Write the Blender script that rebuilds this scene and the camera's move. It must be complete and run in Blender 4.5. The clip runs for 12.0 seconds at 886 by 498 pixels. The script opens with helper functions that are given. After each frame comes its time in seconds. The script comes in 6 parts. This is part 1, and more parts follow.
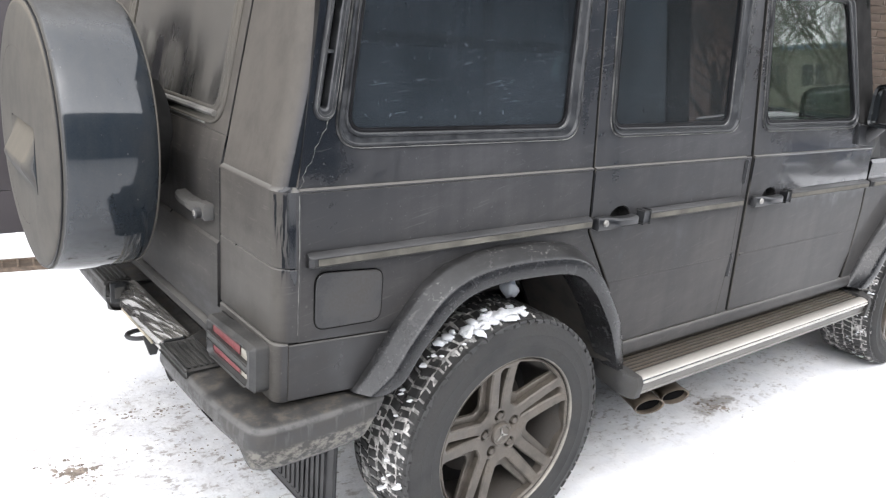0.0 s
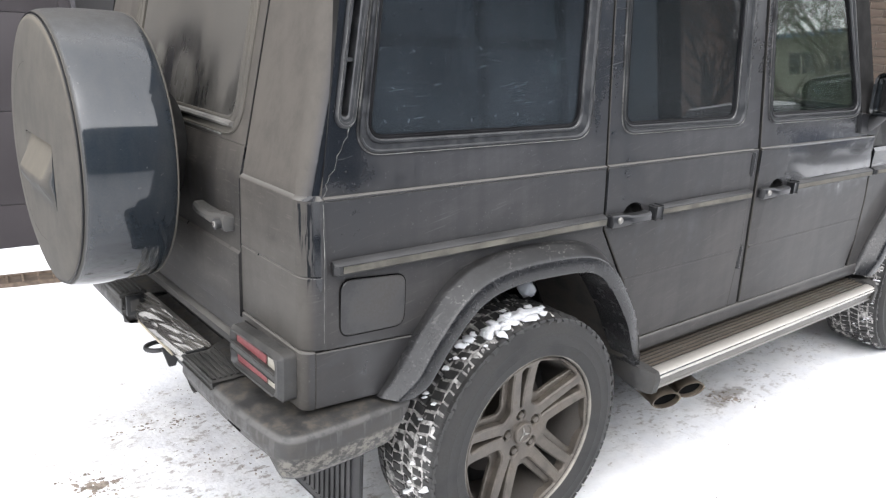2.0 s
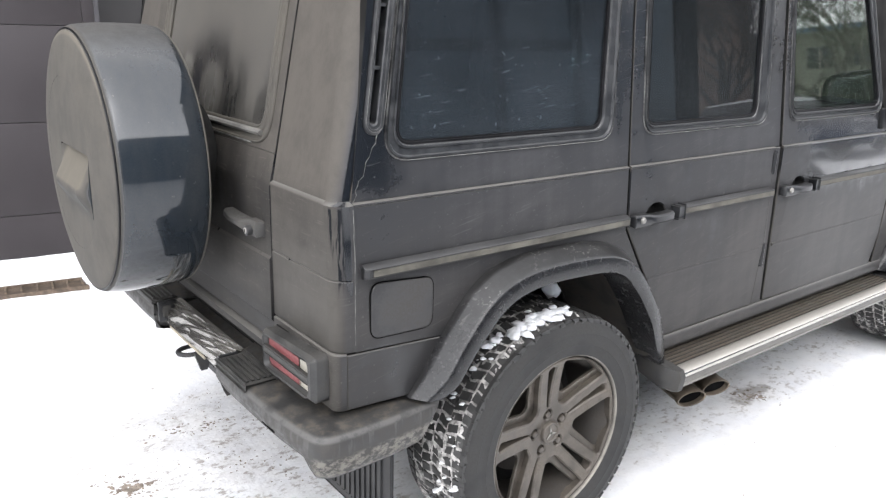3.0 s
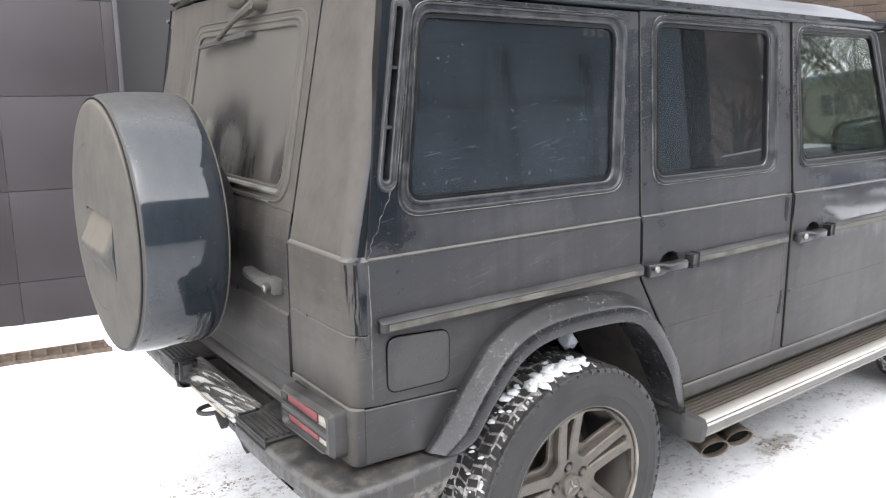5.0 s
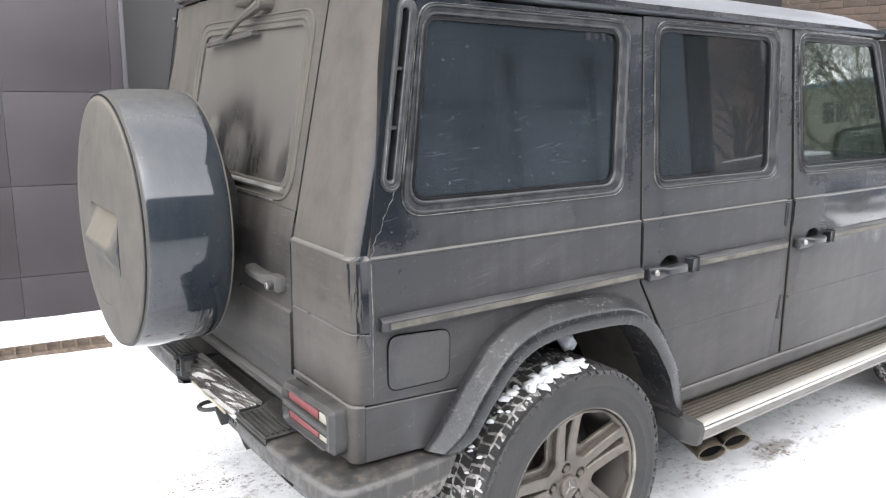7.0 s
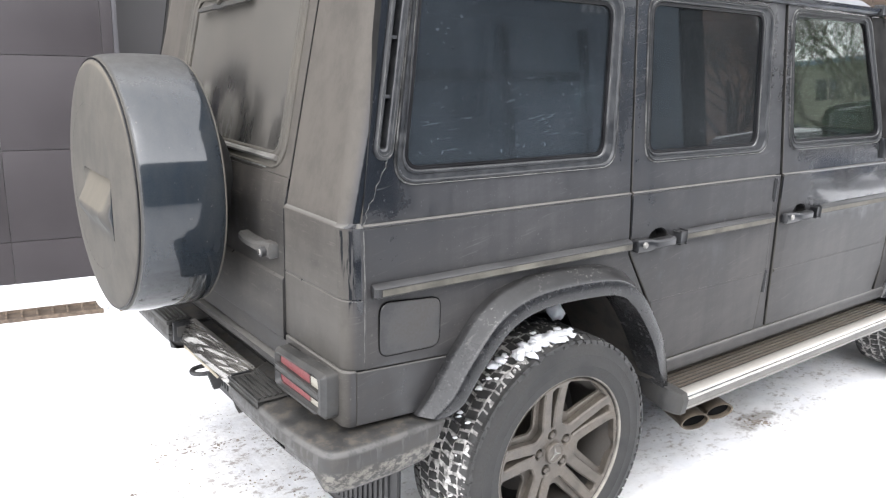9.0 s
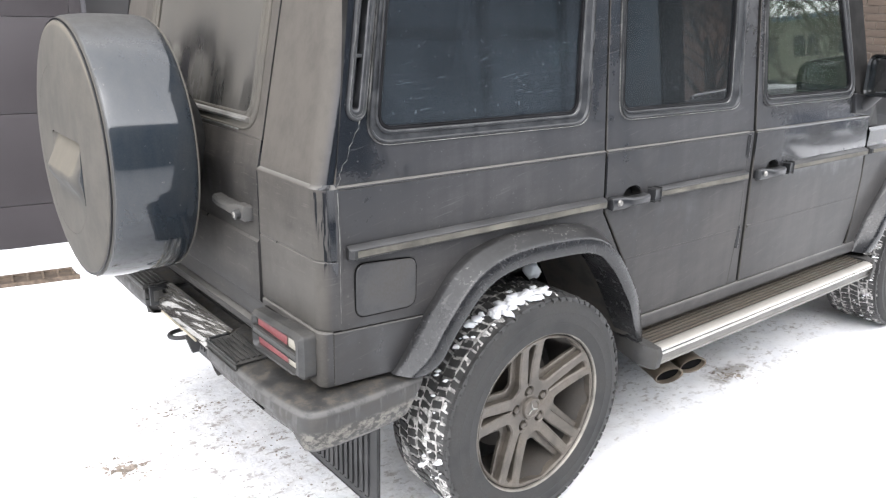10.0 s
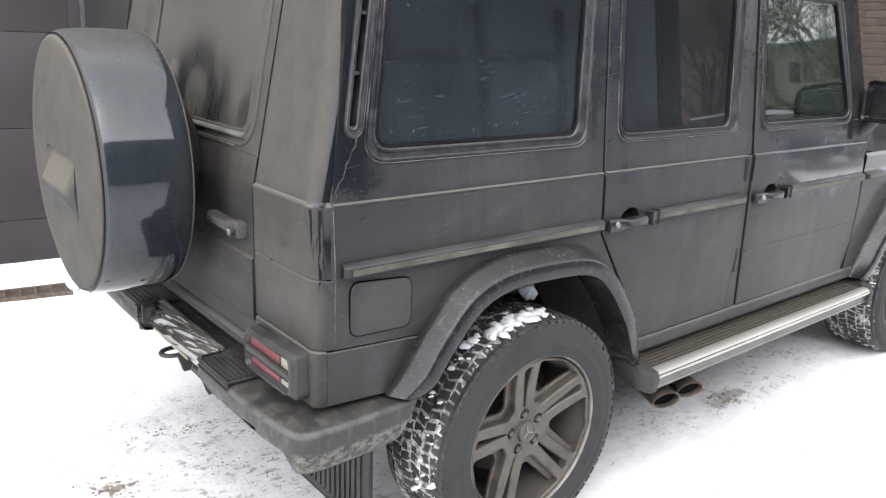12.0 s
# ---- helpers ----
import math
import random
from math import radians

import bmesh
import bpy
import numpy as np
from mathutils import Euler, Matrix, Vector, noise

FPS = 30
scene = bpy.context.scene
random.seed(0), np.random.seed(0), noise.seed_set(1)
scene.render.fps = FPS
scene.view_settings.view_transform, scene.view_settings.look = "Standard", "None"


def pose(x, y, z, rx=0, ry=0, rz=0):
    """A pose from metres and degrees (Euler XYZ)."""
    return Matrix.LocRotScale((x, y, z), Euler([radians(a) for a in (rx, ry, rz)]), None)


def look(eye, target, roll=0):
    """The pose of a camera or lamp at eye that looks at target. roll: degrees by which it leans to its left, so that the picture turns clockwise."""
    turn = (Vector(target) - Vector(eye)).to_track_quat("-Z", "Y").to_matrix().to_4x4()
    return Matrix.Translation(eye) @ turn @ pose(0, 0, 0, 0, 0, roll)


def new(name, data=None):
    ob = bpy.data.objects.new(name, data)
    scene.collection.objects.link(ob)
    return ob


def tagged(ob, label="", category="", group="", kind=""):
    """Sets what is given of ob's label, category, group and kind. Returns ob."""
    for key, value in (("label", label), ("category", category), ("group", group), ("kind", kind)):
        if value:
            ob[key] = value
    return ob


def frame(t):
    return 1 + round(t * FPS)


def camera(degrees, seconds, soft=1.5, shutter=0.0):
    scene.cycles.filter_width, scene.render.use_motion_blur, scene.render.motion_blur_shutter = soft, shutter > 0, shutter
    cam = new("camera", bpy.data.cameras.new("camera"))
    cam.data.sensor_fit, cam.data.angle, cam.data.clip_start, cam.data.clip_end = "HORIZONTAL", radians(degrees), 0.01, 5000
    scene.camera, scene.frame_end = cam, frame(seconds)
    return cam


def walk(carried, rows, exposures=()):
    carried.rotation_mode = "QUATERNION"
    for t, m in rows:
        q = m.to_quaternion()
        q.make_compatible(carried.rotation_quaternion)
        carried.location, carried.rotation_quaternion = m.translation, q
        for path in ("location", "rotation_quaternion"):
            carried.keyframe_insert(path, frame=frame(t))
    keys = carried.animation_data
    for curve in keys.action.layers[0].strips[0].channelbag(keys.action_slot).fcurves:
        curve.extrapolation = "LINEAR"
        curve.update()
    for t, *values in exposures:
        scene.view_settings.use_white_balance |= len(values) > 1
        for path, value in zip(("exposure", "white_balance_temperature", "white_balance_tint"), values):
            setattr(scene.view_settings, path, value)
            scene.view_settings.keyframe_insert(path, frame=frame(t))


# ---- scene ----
cam = camera(60.59, 12.0, soft=1.3)
PATH = [
    (0, (-1.4711, -2.3148, 1.5677), (-0.2611, -0.8265, 1.0012), 4.66),
    (0.5, (-1.4775, -2.324, 1.577), (-0.2566, -0.8578, 0.9772), 4.22),
    (1, (-1.4778, -2.3239, 1.5837), (-0.259, -0.8539, 0.9891), 3.49),
    (1.5, (-1.4994, -2.3082, 1.5801), (-0.281, -0.8273, 1.0123), 3.11),
    (2, (-1.5299, -2.276, 1.5767), (-0.3069, -0.799, 1.0087), 2.94),
    (2.5, (-1.5519, -2.2605, 1.5809), (-0.3298, -0.7863, 1.0038), 2.53),
    (3, (-1.5691, -2.2857, 1.5871), (-0.381, -0.7793, 1.0222), 1.69),
    (3.5, (-1.5677, -2.3069, 1.5896), (-0.4143, -0.7622, 1.0568), 1.11),
    (5.5, (-1.5813, -2.3189, 1.5901), (-0.4091, -0.7517, 1.1782), -0.11),
    (6, (-1.5858, -2.3246, 1.5924), (-0.4112, -0.76, 1.177), 0.06),
    (6.5, (-1.5917, -2.3316, 1.5926), (-0.4203, -0.7646, 1.1777), 0.55),
    (7, (-1.5912, -2.326, 1.5895), (-0.422, -0.7586, 1.1695), 0.82),
    (9, (-1.608, -2.3457, 1.5868), (-0.4284, -0.807, 1.0957), 1.79),
    (9.5, (-1.603, -2.3572, 1.583), (-0.4221, -0.861, 0.9773), 1.86),
    (10, (-1.5998, -2.3593, 1.5866), (-0.3953, -0.8751, 0.9979), 1.41),
    (10.5, (-1.5964, -2.3568, 1.5864), (-0.3721, -0.8727, 1.0398), 1.45),
    (11, (-1.5891, -2.3477, 1.5791), (-0.3529, -0.8662, 1.0531), 1.81),
    (11.5, (-1.587, -2.3416, 1.5809), (-0.3552, -0.858, 1.0505), 2.15),
    (12, (-1.5881, -2.3444, 1.5785), (-0.3674, -0.8536, 1.0425), 2.2),
]
EXPOSURES = [(0.0, 2.43), (3.5, 2.38), (5.5, 2.73), (7.0, 2.78), (9.0, 2.75), (9.5, 2.81), (10.0, 2.73), (10.5, 2.52), (12.0, 2.35)]
walk(cam, [(t, look(e, g, r)) for t, e, g, r in PATH], EXPOSURES)

# ---- light ----
SUN_EL, SUN_AZ = 48.0, 215.0
world = bpy.data.worlds.new("world")
scene.world = world
world.use_nodes = True
wt = world.node_tree
sky = wt.nodes.new("ShaderNodeTexSky")
sky.sky_type = 'NISHITA'
sky.sun_disc = False
sky.sun_elevation = radians(SUN_EL)
sky.sun_rotation = radians(SUN_AZ)
sky.dust_density = 0.6
grey = wt.nodes.new("ShaderNodeHueSaturation")
grey.inputs["Saturation"].default_value = 0.13
wt.links.new(sky.outputs[0], grey.inputs["Color"])
cast = wt.nodes.new("ShaderNodeMix")
cast.data_type, cast.blend_type = 'RGBA', 'MULTIPLY'
cast.inputs[0].default_value = 1.0
cast.inputs[7].default_value = (1.008, 0.997, 1.006, 1)
wt.links.new(grey.outputs[0], cast.inputs[6])
wt.links.new(cast.outputs[2], wt.nodes["Background"].inputs[0])
wt.nodes["Background"].inputs[1].default_value = 0.15
sun = new("sun", bpy.data.lights.new("sun", "SUN"))
sun.data.energy, sun.data.angle, sun.data.color = 0.5, radians(130), (1.0, 0.98, 0.95)
sun.matrix_world = look((-3.0, -4.3, 6.0), (0, 0, 0))


# ---- materials ----
def mat_new(name):
    m = bpy.data.materials.new(name)
    m.use_nodes = True
    return m, m.node_tree, m.node_tree.nodes["Principled BSDF"]


def nd(nt, kind, **inputs):
    n = nt.nodes.new(kind)
    for k, v in inputs.items():
        n.inputs[k.replace("_", " ")].default_value = v
    return n


def math_node(nt, op, a, b=None, clamp=False):
    n = nt.nodes.new("ShaderNodeMath")
    n.operation, n.use_clamp = op, clamp
    for i, v in enumerate((a, b)):
        if v is None:
            continue
        if isinstance(v, (int, float)):
            n.inputs[i].default_value = v
        else:
            nt.links.new(v, n.inputs[i])
    return n.outputs[0]


def ramp(nt, fac, lo, hi, a=0.0, b=1.0):
    n = nt.nodes.new("ShaderNodeMapRange")
    n.interpolation_type = 'SMOOTHSTEP'
    n.inputs["From Min"].default_value, n.inputs["From Max"].default_value = lo, hi
    n.inputs["To Min"].default_value, n.inputs["To Max"].default_value = a, b
    nt.links.new(fac, n.inputs["Value"])
    return n.outputs["Result"]


def where(nt):
    g = nt.nodes.new("ShaderNodeNewGeometry")
    return g.outputs["Position"], g.outputs["Normal"]


def noise_at(nt, pos, scale, detail=4.0, stretch=(1, 1, 1), rough=0.55, turn=(0, 0, 0)):
    mp = nt.nodes.new("ShaderNodeMapping")
    if any(turn):
        first = nt.nodes.new("ShaderNodeMapping")
        first.inputs["Rotation"].default_value = turn
        nt.links.new(pos, first.inputs["Vector"])
        pos = first.outputs[0]
    mp.inputs["Scale"].default_value = stretch
    nt.links.new(pos, mp.inputs["Vector"])
    n = nd(nt, "ShaderNodeTexNoise", Scale=scale, Detail=detail, Roughness=rough)
    nt.links.new(mp.outputs[0], n.inputs["Vector"])
    return n.outputs["Fac"]


def mix_col(nt, fac, a, b):
    n = nt.nodes.new("ShaderNodeMix")
    n.data_type = 'RGBA'
    if isinstance(fac, (int, float)):
        n.inputs[0].default_value = fac
    else:
        nt.links.new(fac, n.inputs[0])
    for i, v in ((6, a), (7, b)):
        if isinstance(v, tuple):
            n.inputs[i].default_value = (*v, 1)
        else:
            nt.links.new(v, n.inputs[i])
    return n.outputs[2]


def bump(nt, bsdf, height, strength=0.3, dist=0.002):
    b = nd(nt, "ShaderNodeBump", Strength=strength, Distance=dist)
    nt.links.new(height, b.inputs["Height"])
    nt.links.new(b.outputs[0], bsdf.inputs["Normal"])


def plain(name, col, rough=0.6, metal=0.0, var=0.35, scale=9.0, grain=160.0, bmp=0.15, dust=0.0, dust_col=(0.14, 0.13, 0.115), settle=0.15, spec=0.5, chips=0.0):
    """A surface with two scales of variation, grain and, where it is dirty, a coat of road dust."""
    m, nt, b = mat_new(name)
    pos, nor = where(nt)
    big = noise_at(nt, pos, scale)
    fine = noise_at(nt, pos, grain, 3.0)
    dark = tuple(c * (1 - var) for c in col)
    lite = tuple(min(1, c * (1 + var)) for c in col)
    colour = mix_col(nt, ramp(nt, big, 0.3, 0.7), dark, lite)
    f = math_node(nt, 'ADD', math_node(nt, 'MULTIPLY', big, 0.7), math_node(nt, 'MULTIPLY', fine, 0.3))
    if dust > 0:
        d = ramp(nt, f, 0.62 - 0.5 * dust, 0.98 - 0.5 * dust, 0, min(1, 0.35 + dust * 0.7))
        d = math_node(nt, 'ADD', d, ramp(nt, noise_at(nt, pos, 110.0, 2.0), 0.70, 0.77, 0, 0.45), True)
        up = nt.nodes.new("ShaderNodeSeparateXYZ")
        nt.links.new(nor, up.inputs[0])
        d = math_node(nt, 'ADD', d, ramp(nt, up.outputs[2], 0.45, 0.9, 0.0, settle), True)
        colour = mix_col(nt, d, colour, dust_col)
        nt.links.new(math_node(nt, 'ADD', math_node(nt, 'MULTIPLY', d, 0.9 - rough, True), rough, True), b.inputs["Roughness"])
        nt.links.new(math_node(nt, 'MULTIPLY', math_node(nt, 'SUBTRACT', 1.0, d), metal, True), b.inputs["Metallic"])
        nt.links.new(ramp(nt, d, 0.1, 0.6, spec, spec * 0.56), b.inputs["Specular IOR Level"])
    else:
        nt.links.new(ramp(nt, f, 0.2, 0.8, max(0.02, rough - 0.12), min(1, rough + 0.12)), b.inputs["Roughness"])
        b.inputs["Metallic"].default_value = metal
    if chips > 0:
        # pale stone chips, in drifts, and long scratches
        lean = nt.nodes.new("ShaderNodeSeparateXYZ")
        nt.links.new(nor, lean.inputs[0])
        spots = math_node(nt, 'MULTIPLY', ramp(nt, noise_at(nt, pos, 120.0, 3.0, (0.55, 1, 1)), 0.58, 0.64), ramp(nt, noise_at(nt, pos, 6.0, 3.0), 0.42, 0.58))
        high = nt.nodes.new("ShaderNodeSeparateXYZ")
        nt.links.new(pos, high.inputs[0])
        spots = math_node(nt, 'MULTIPLY', math_node(nt, 'MULTIPLY', spots, ramp(nt, lean.outputs[2], 0.25, 0.55)), ramp(nt, high.outputs[2], 0.87, 0.94, 0.12, 1.0))
        lines = ramp(nt, noise_at(nt, pos, 26.0, 3.0, (0.25, 1, 3.0), 0.6, (0.0, 0.7, 0.0)), 0.65, 0.71, 0.0, 0.4)
        colour = mix_col(nt, math_node(nt, 'MULTIPLY', math_node(nt, 'MAXIMUM', spots, lines), chips), colour, (0.26, 0.25, 0.235))
    nt.links.new(colour, b.inputs["Base Color"])
    bump(nt, b, fine, bmp, 0.001)
    return m


def car_paint():
    """Black lacquer under uneven road dust: thick on faces that look backwards, streaked on the flanks, thin towards the front."""
    m, nt, b = mat_new("dusty_black_paint")
    pos, nor = where(nt)
    xyz = nt.nodes.new("ShaderNodeSeparateXYZ")
    nt.links.new(pos, xyz.inputs[0])
    nrm = nt.nodes.new("ShaderNodeSeparateXYZ")
    nt.links.new(nor, nrm.inputs[0])
    back = math_node(nt, 'MULTIPLY', nrm.outputs[0], -1.0)
    fine = noise_at(nt, pos, 230.0, 3.0)
    cloud = noise_at(nt, pos, 1.7, 3.0, rough=0.45)
    streak = noise_at(nt, pos, 2.0, 4.0, (11, 11, 0.9), 0.5)
    run = noise_at(nt, pos, 4.0, 3.0, (5, 5, 0.6), 0.5)
    smear = noise_at(nt, pos, 2.4, 5.0, (2.0, 2.0, 11))
    wipe = noise_at(nt, pos, 5.0, 4.0, (0.8, 0.8, 5.0), 0.5, (0.0, 0.42, 0.0))
    facing = ramp(nt, back, 0.32, 0.62)
    high = ramp(nt, xyz.outputs[2], 1.14, 1.30)
    rear = math_node(nt, 'MULTIPLY', facing, math_node(nt, 'ADD', 0.04, math_node(nt, 'MULTIPLY', high, 0.30)))
    # rain runs below the rear window
    wet = math_node(nt, 'MULTIPLY', math_node(nt, 'MULTIPLY', facing, ramp(nt, xyz.outputs[2], 0.98, 1.05)), ramp(nt, xyz.outputs[2], 1.30, 1.22))
    wet = math_node(nt, 'MULTIPLY', wet, math_node(nt, 'MULTIPLY', ramp(nt, run, 0.22, 0.78, -0.17, 0.04), ramp(nt, math_node(nt, 'ABSOLUTE', xyz.outputs[1]), 0.525, 0.505)))
    pillar = math_node(nt, 'MULTIPLY', facing, ramp(nt, math_node(nt, 'ABSOLUTE', xyz.outputs[1]), 0.505, 0.53, 0.0, 0.24))
    bend = math_node(nt, 'MULTIPLY', ramp(nt, back, 0.06, 0.22), ramp(nt, back, 0.52, 0.28))
    tear = ramp(nt, noise_at(nt, pos, 9.0, 4.0, (9, 9, 0.7), 0.5), 0.46, 0.56)
    tear = math_node(nt, 'MULTIPLY', tear, math_node(nt, 'MULTIPLY', ramp(nt, back, 0.05, 0.15), ramp(nt, back, 0.985, 0.90)))
    tear = math_node(nt, 'MULTIPLY', tear, math_node(nt, 'MULTIPLY', ramp(nt, xyz.outputs[2], 1.186, 1.175), ramp(nt, math_node(nt, 'ADD', xyz.outputs[2], math_node(nt, 'MULTIPLY', math_node(nt, 'SUBTRACT', run, 0.5), 0.4)), 1.02, 1.10)))
    drip = math_node(nt, 'MULTIPLY', bend, ramp(nt, math_node(nt, 'ADD', xyz.outputs[2], math_node(nt, 'MULTIPLY', math_node(nt, 'SUBTRACT', run, 0.5), 0.5)), 0.99, 1.10))
    front = math_node(nt, 'MULTIPLY', math_node(nt, 'MULTIPLY', ramp(nt, xyz.outputs[0], 1.10, 1.60, 0, 0.36), ramp(nt, xyz.outputs[0], 2.172, 2.176, 1.0, 0.55)), ramp(nt, xyz.outputs[2], 0.92, 1.10))
    clean = math_node(nt, 'MULTIPLY', ramp(nt, xyz.outputs[0], -0.49, -0.63, 0.0, 0.36), math_node(nt, 'MULTIPLY', ramp(nt, xyz.outputs[2], 1.19, 1.26), ramp(nt, back, 0.52, 0.28)))
    top = math_node(nt, 'MULTIPLY', ramp(nt, xyz.outputs[2], 1.24, 1.66, 0.0, 0.24), ramp(nt, back, 0.52, 0.28))
    low = math_node(nt, 'MULTIPLY', ramp(nt, xyz.outputs[2], 1.10, 0.85, 0.02, 0.12), ramp(nt, xyz.outputs[0], -0.60, 0.50, 1.0, 0.7))
    scratch = ramp(nt, noise_at(nt, pos, 30.0, 3.0, (0.22, 0.4, 4.0), 0.62, (0.0, 0.22, 0.0)), 0.61, 0.70, 0.0, 0.26)
    speck = math_node(nt, 'ADD', ramp(nt, noise_at(nt, pos, 135.0, 2.0), 0.67, 0.74, 0, 0.55), ramp(nt, noise_at(nt, pos, 52.0, 2.0), 0.72, 0.76, 0, 0.5))
    f = math_node(nt, 'MULTIPLY', math_node(nt, 'SUBTRACT', cloud, 0.5), 0.64)
    f = math_node(nt, 'ADD', f, math_node(nt, 'MULTIPLY', math_node(nt, 'SUBTRACT', streak, 0.5), ramp(nt, facing, 0.0, 1.0, 0.40, 0.10)))
    for tex, k in ((smear, 0.26), (wipe, 0.30), (fine, 0.14)):
        f = math_node(nt, 'ADD', f, math_node(nt, 'MULTIPLY', math_node(nt, 'SUBTRACT', tex, 0.5), k))
    for more in (speck, scratch, rear, wet, pillar, low):
        f = math_node(nt, 'ADD', f, more)
    f = math_node(nt, 'SUBTRACT', f, math_node(nt, 'MULTIPLY', drip, 1.1))
    # darker low down on the rear quarter
    low_quarter = math_node(nt, 'MULTIPLY', ramp(nt, xyz.outputs[2], 0.90, 0.80), ramp(nt, xyz.outputs[0], -0.20, -0.45, 0.0, 0.20))
    quarter = math_node(nt, 'MULTIPLY', ramp(nt, xyz.outputs[0], 0.70, 0.35, 0.0, 0.06), ramp(nt, facing, 0.0, 1.0, 1.0, 0.0))
    for less in (clean, front, top, low_quarter, tear, quarter):
        f = math_node(nt, 'SUBTRACT', f, less)
    # dust that settles on upward faces
    f = math_node(nt, 'ADD', f, ramp(nt, nrm.outputs[2], 0.45, 0.9, 0.0, 0.45))
    f = ramp(nt, f, -0.50, 0.58, 0.03, 1.0)
    tint = mix_col(nt, ramp(nt, xyz.outputs[2], 0.80, 1.40), (0.0585, 0.0540, 0.0507), (0.066, 0.0658, 0.0695))
    road = mix_col(nt, ramp(nt, xyz.outputs[2], 1.02, 1.25), (0.074, 0.069, 0.0625), (0.083, 0.0755, 0.067))
    mott = ramp(nt, noise_at(nt, pos, 9.0, 8.0, (1.3, 1.3, 0.9), 0.74), 0.38, 0.70, 0.0, 0.6)
    road = mix_col(nt, mott, road, (0.052, 0.0485, 0.044))
    tint = mix_col(nt, ramp(nt, back, 0.4, 0.85), tint, road)
    tint = mix_col(nt, ramp(nt, nrm.outputs[2], 0.5, 0.9), tint, (0.125, 0.120, 0.110))
    colour = mix_col(nt, f, (0.006, 0.007, 0.009), tint)
    nt.links.new(colour, b.inputs["Base Color"])
    nt.links.new(ramp(nt, f, 0.02, 0.5, 0.15, 0.50), b.inputs["Roughness"])
    # dust takes the lacquer's shine
    shine = math_node(nt, 'MULTIPLY', ramp(nt, f, 0.03, 0.45, 0.5, 0.30), ramp(nt, facing, 0.0, 1.0, 1.0, 0.22))
    nt.links.new(shine, b.inputs["Specular IOR Level"])
    lacquer = math_node(nt, 'ADD', ramp(nt, f, 0.0, 0.50, 0.40, 0.0), math_node(nt, 'MULTIPLY', ramp(nt, xyz.outputs[0], 1.15, 1.55), ramp(nt, xyz.outputs[2], 0.98, 1.08, 0.15, 0.75)), True)
    nt.links.new(math_node(nt, 'MULTIPLY', lacquer, ramp(nt, facing, 0.0, 1.0, 1.0, 0.0)), b.inputs["Coat Weight"])
    b.inputs["Coat Roughness"].default_value = 0.06
    bump(nt, b, math_node(nt, 'ADD', fine, streak), 0.08, 0.0008)
    return m


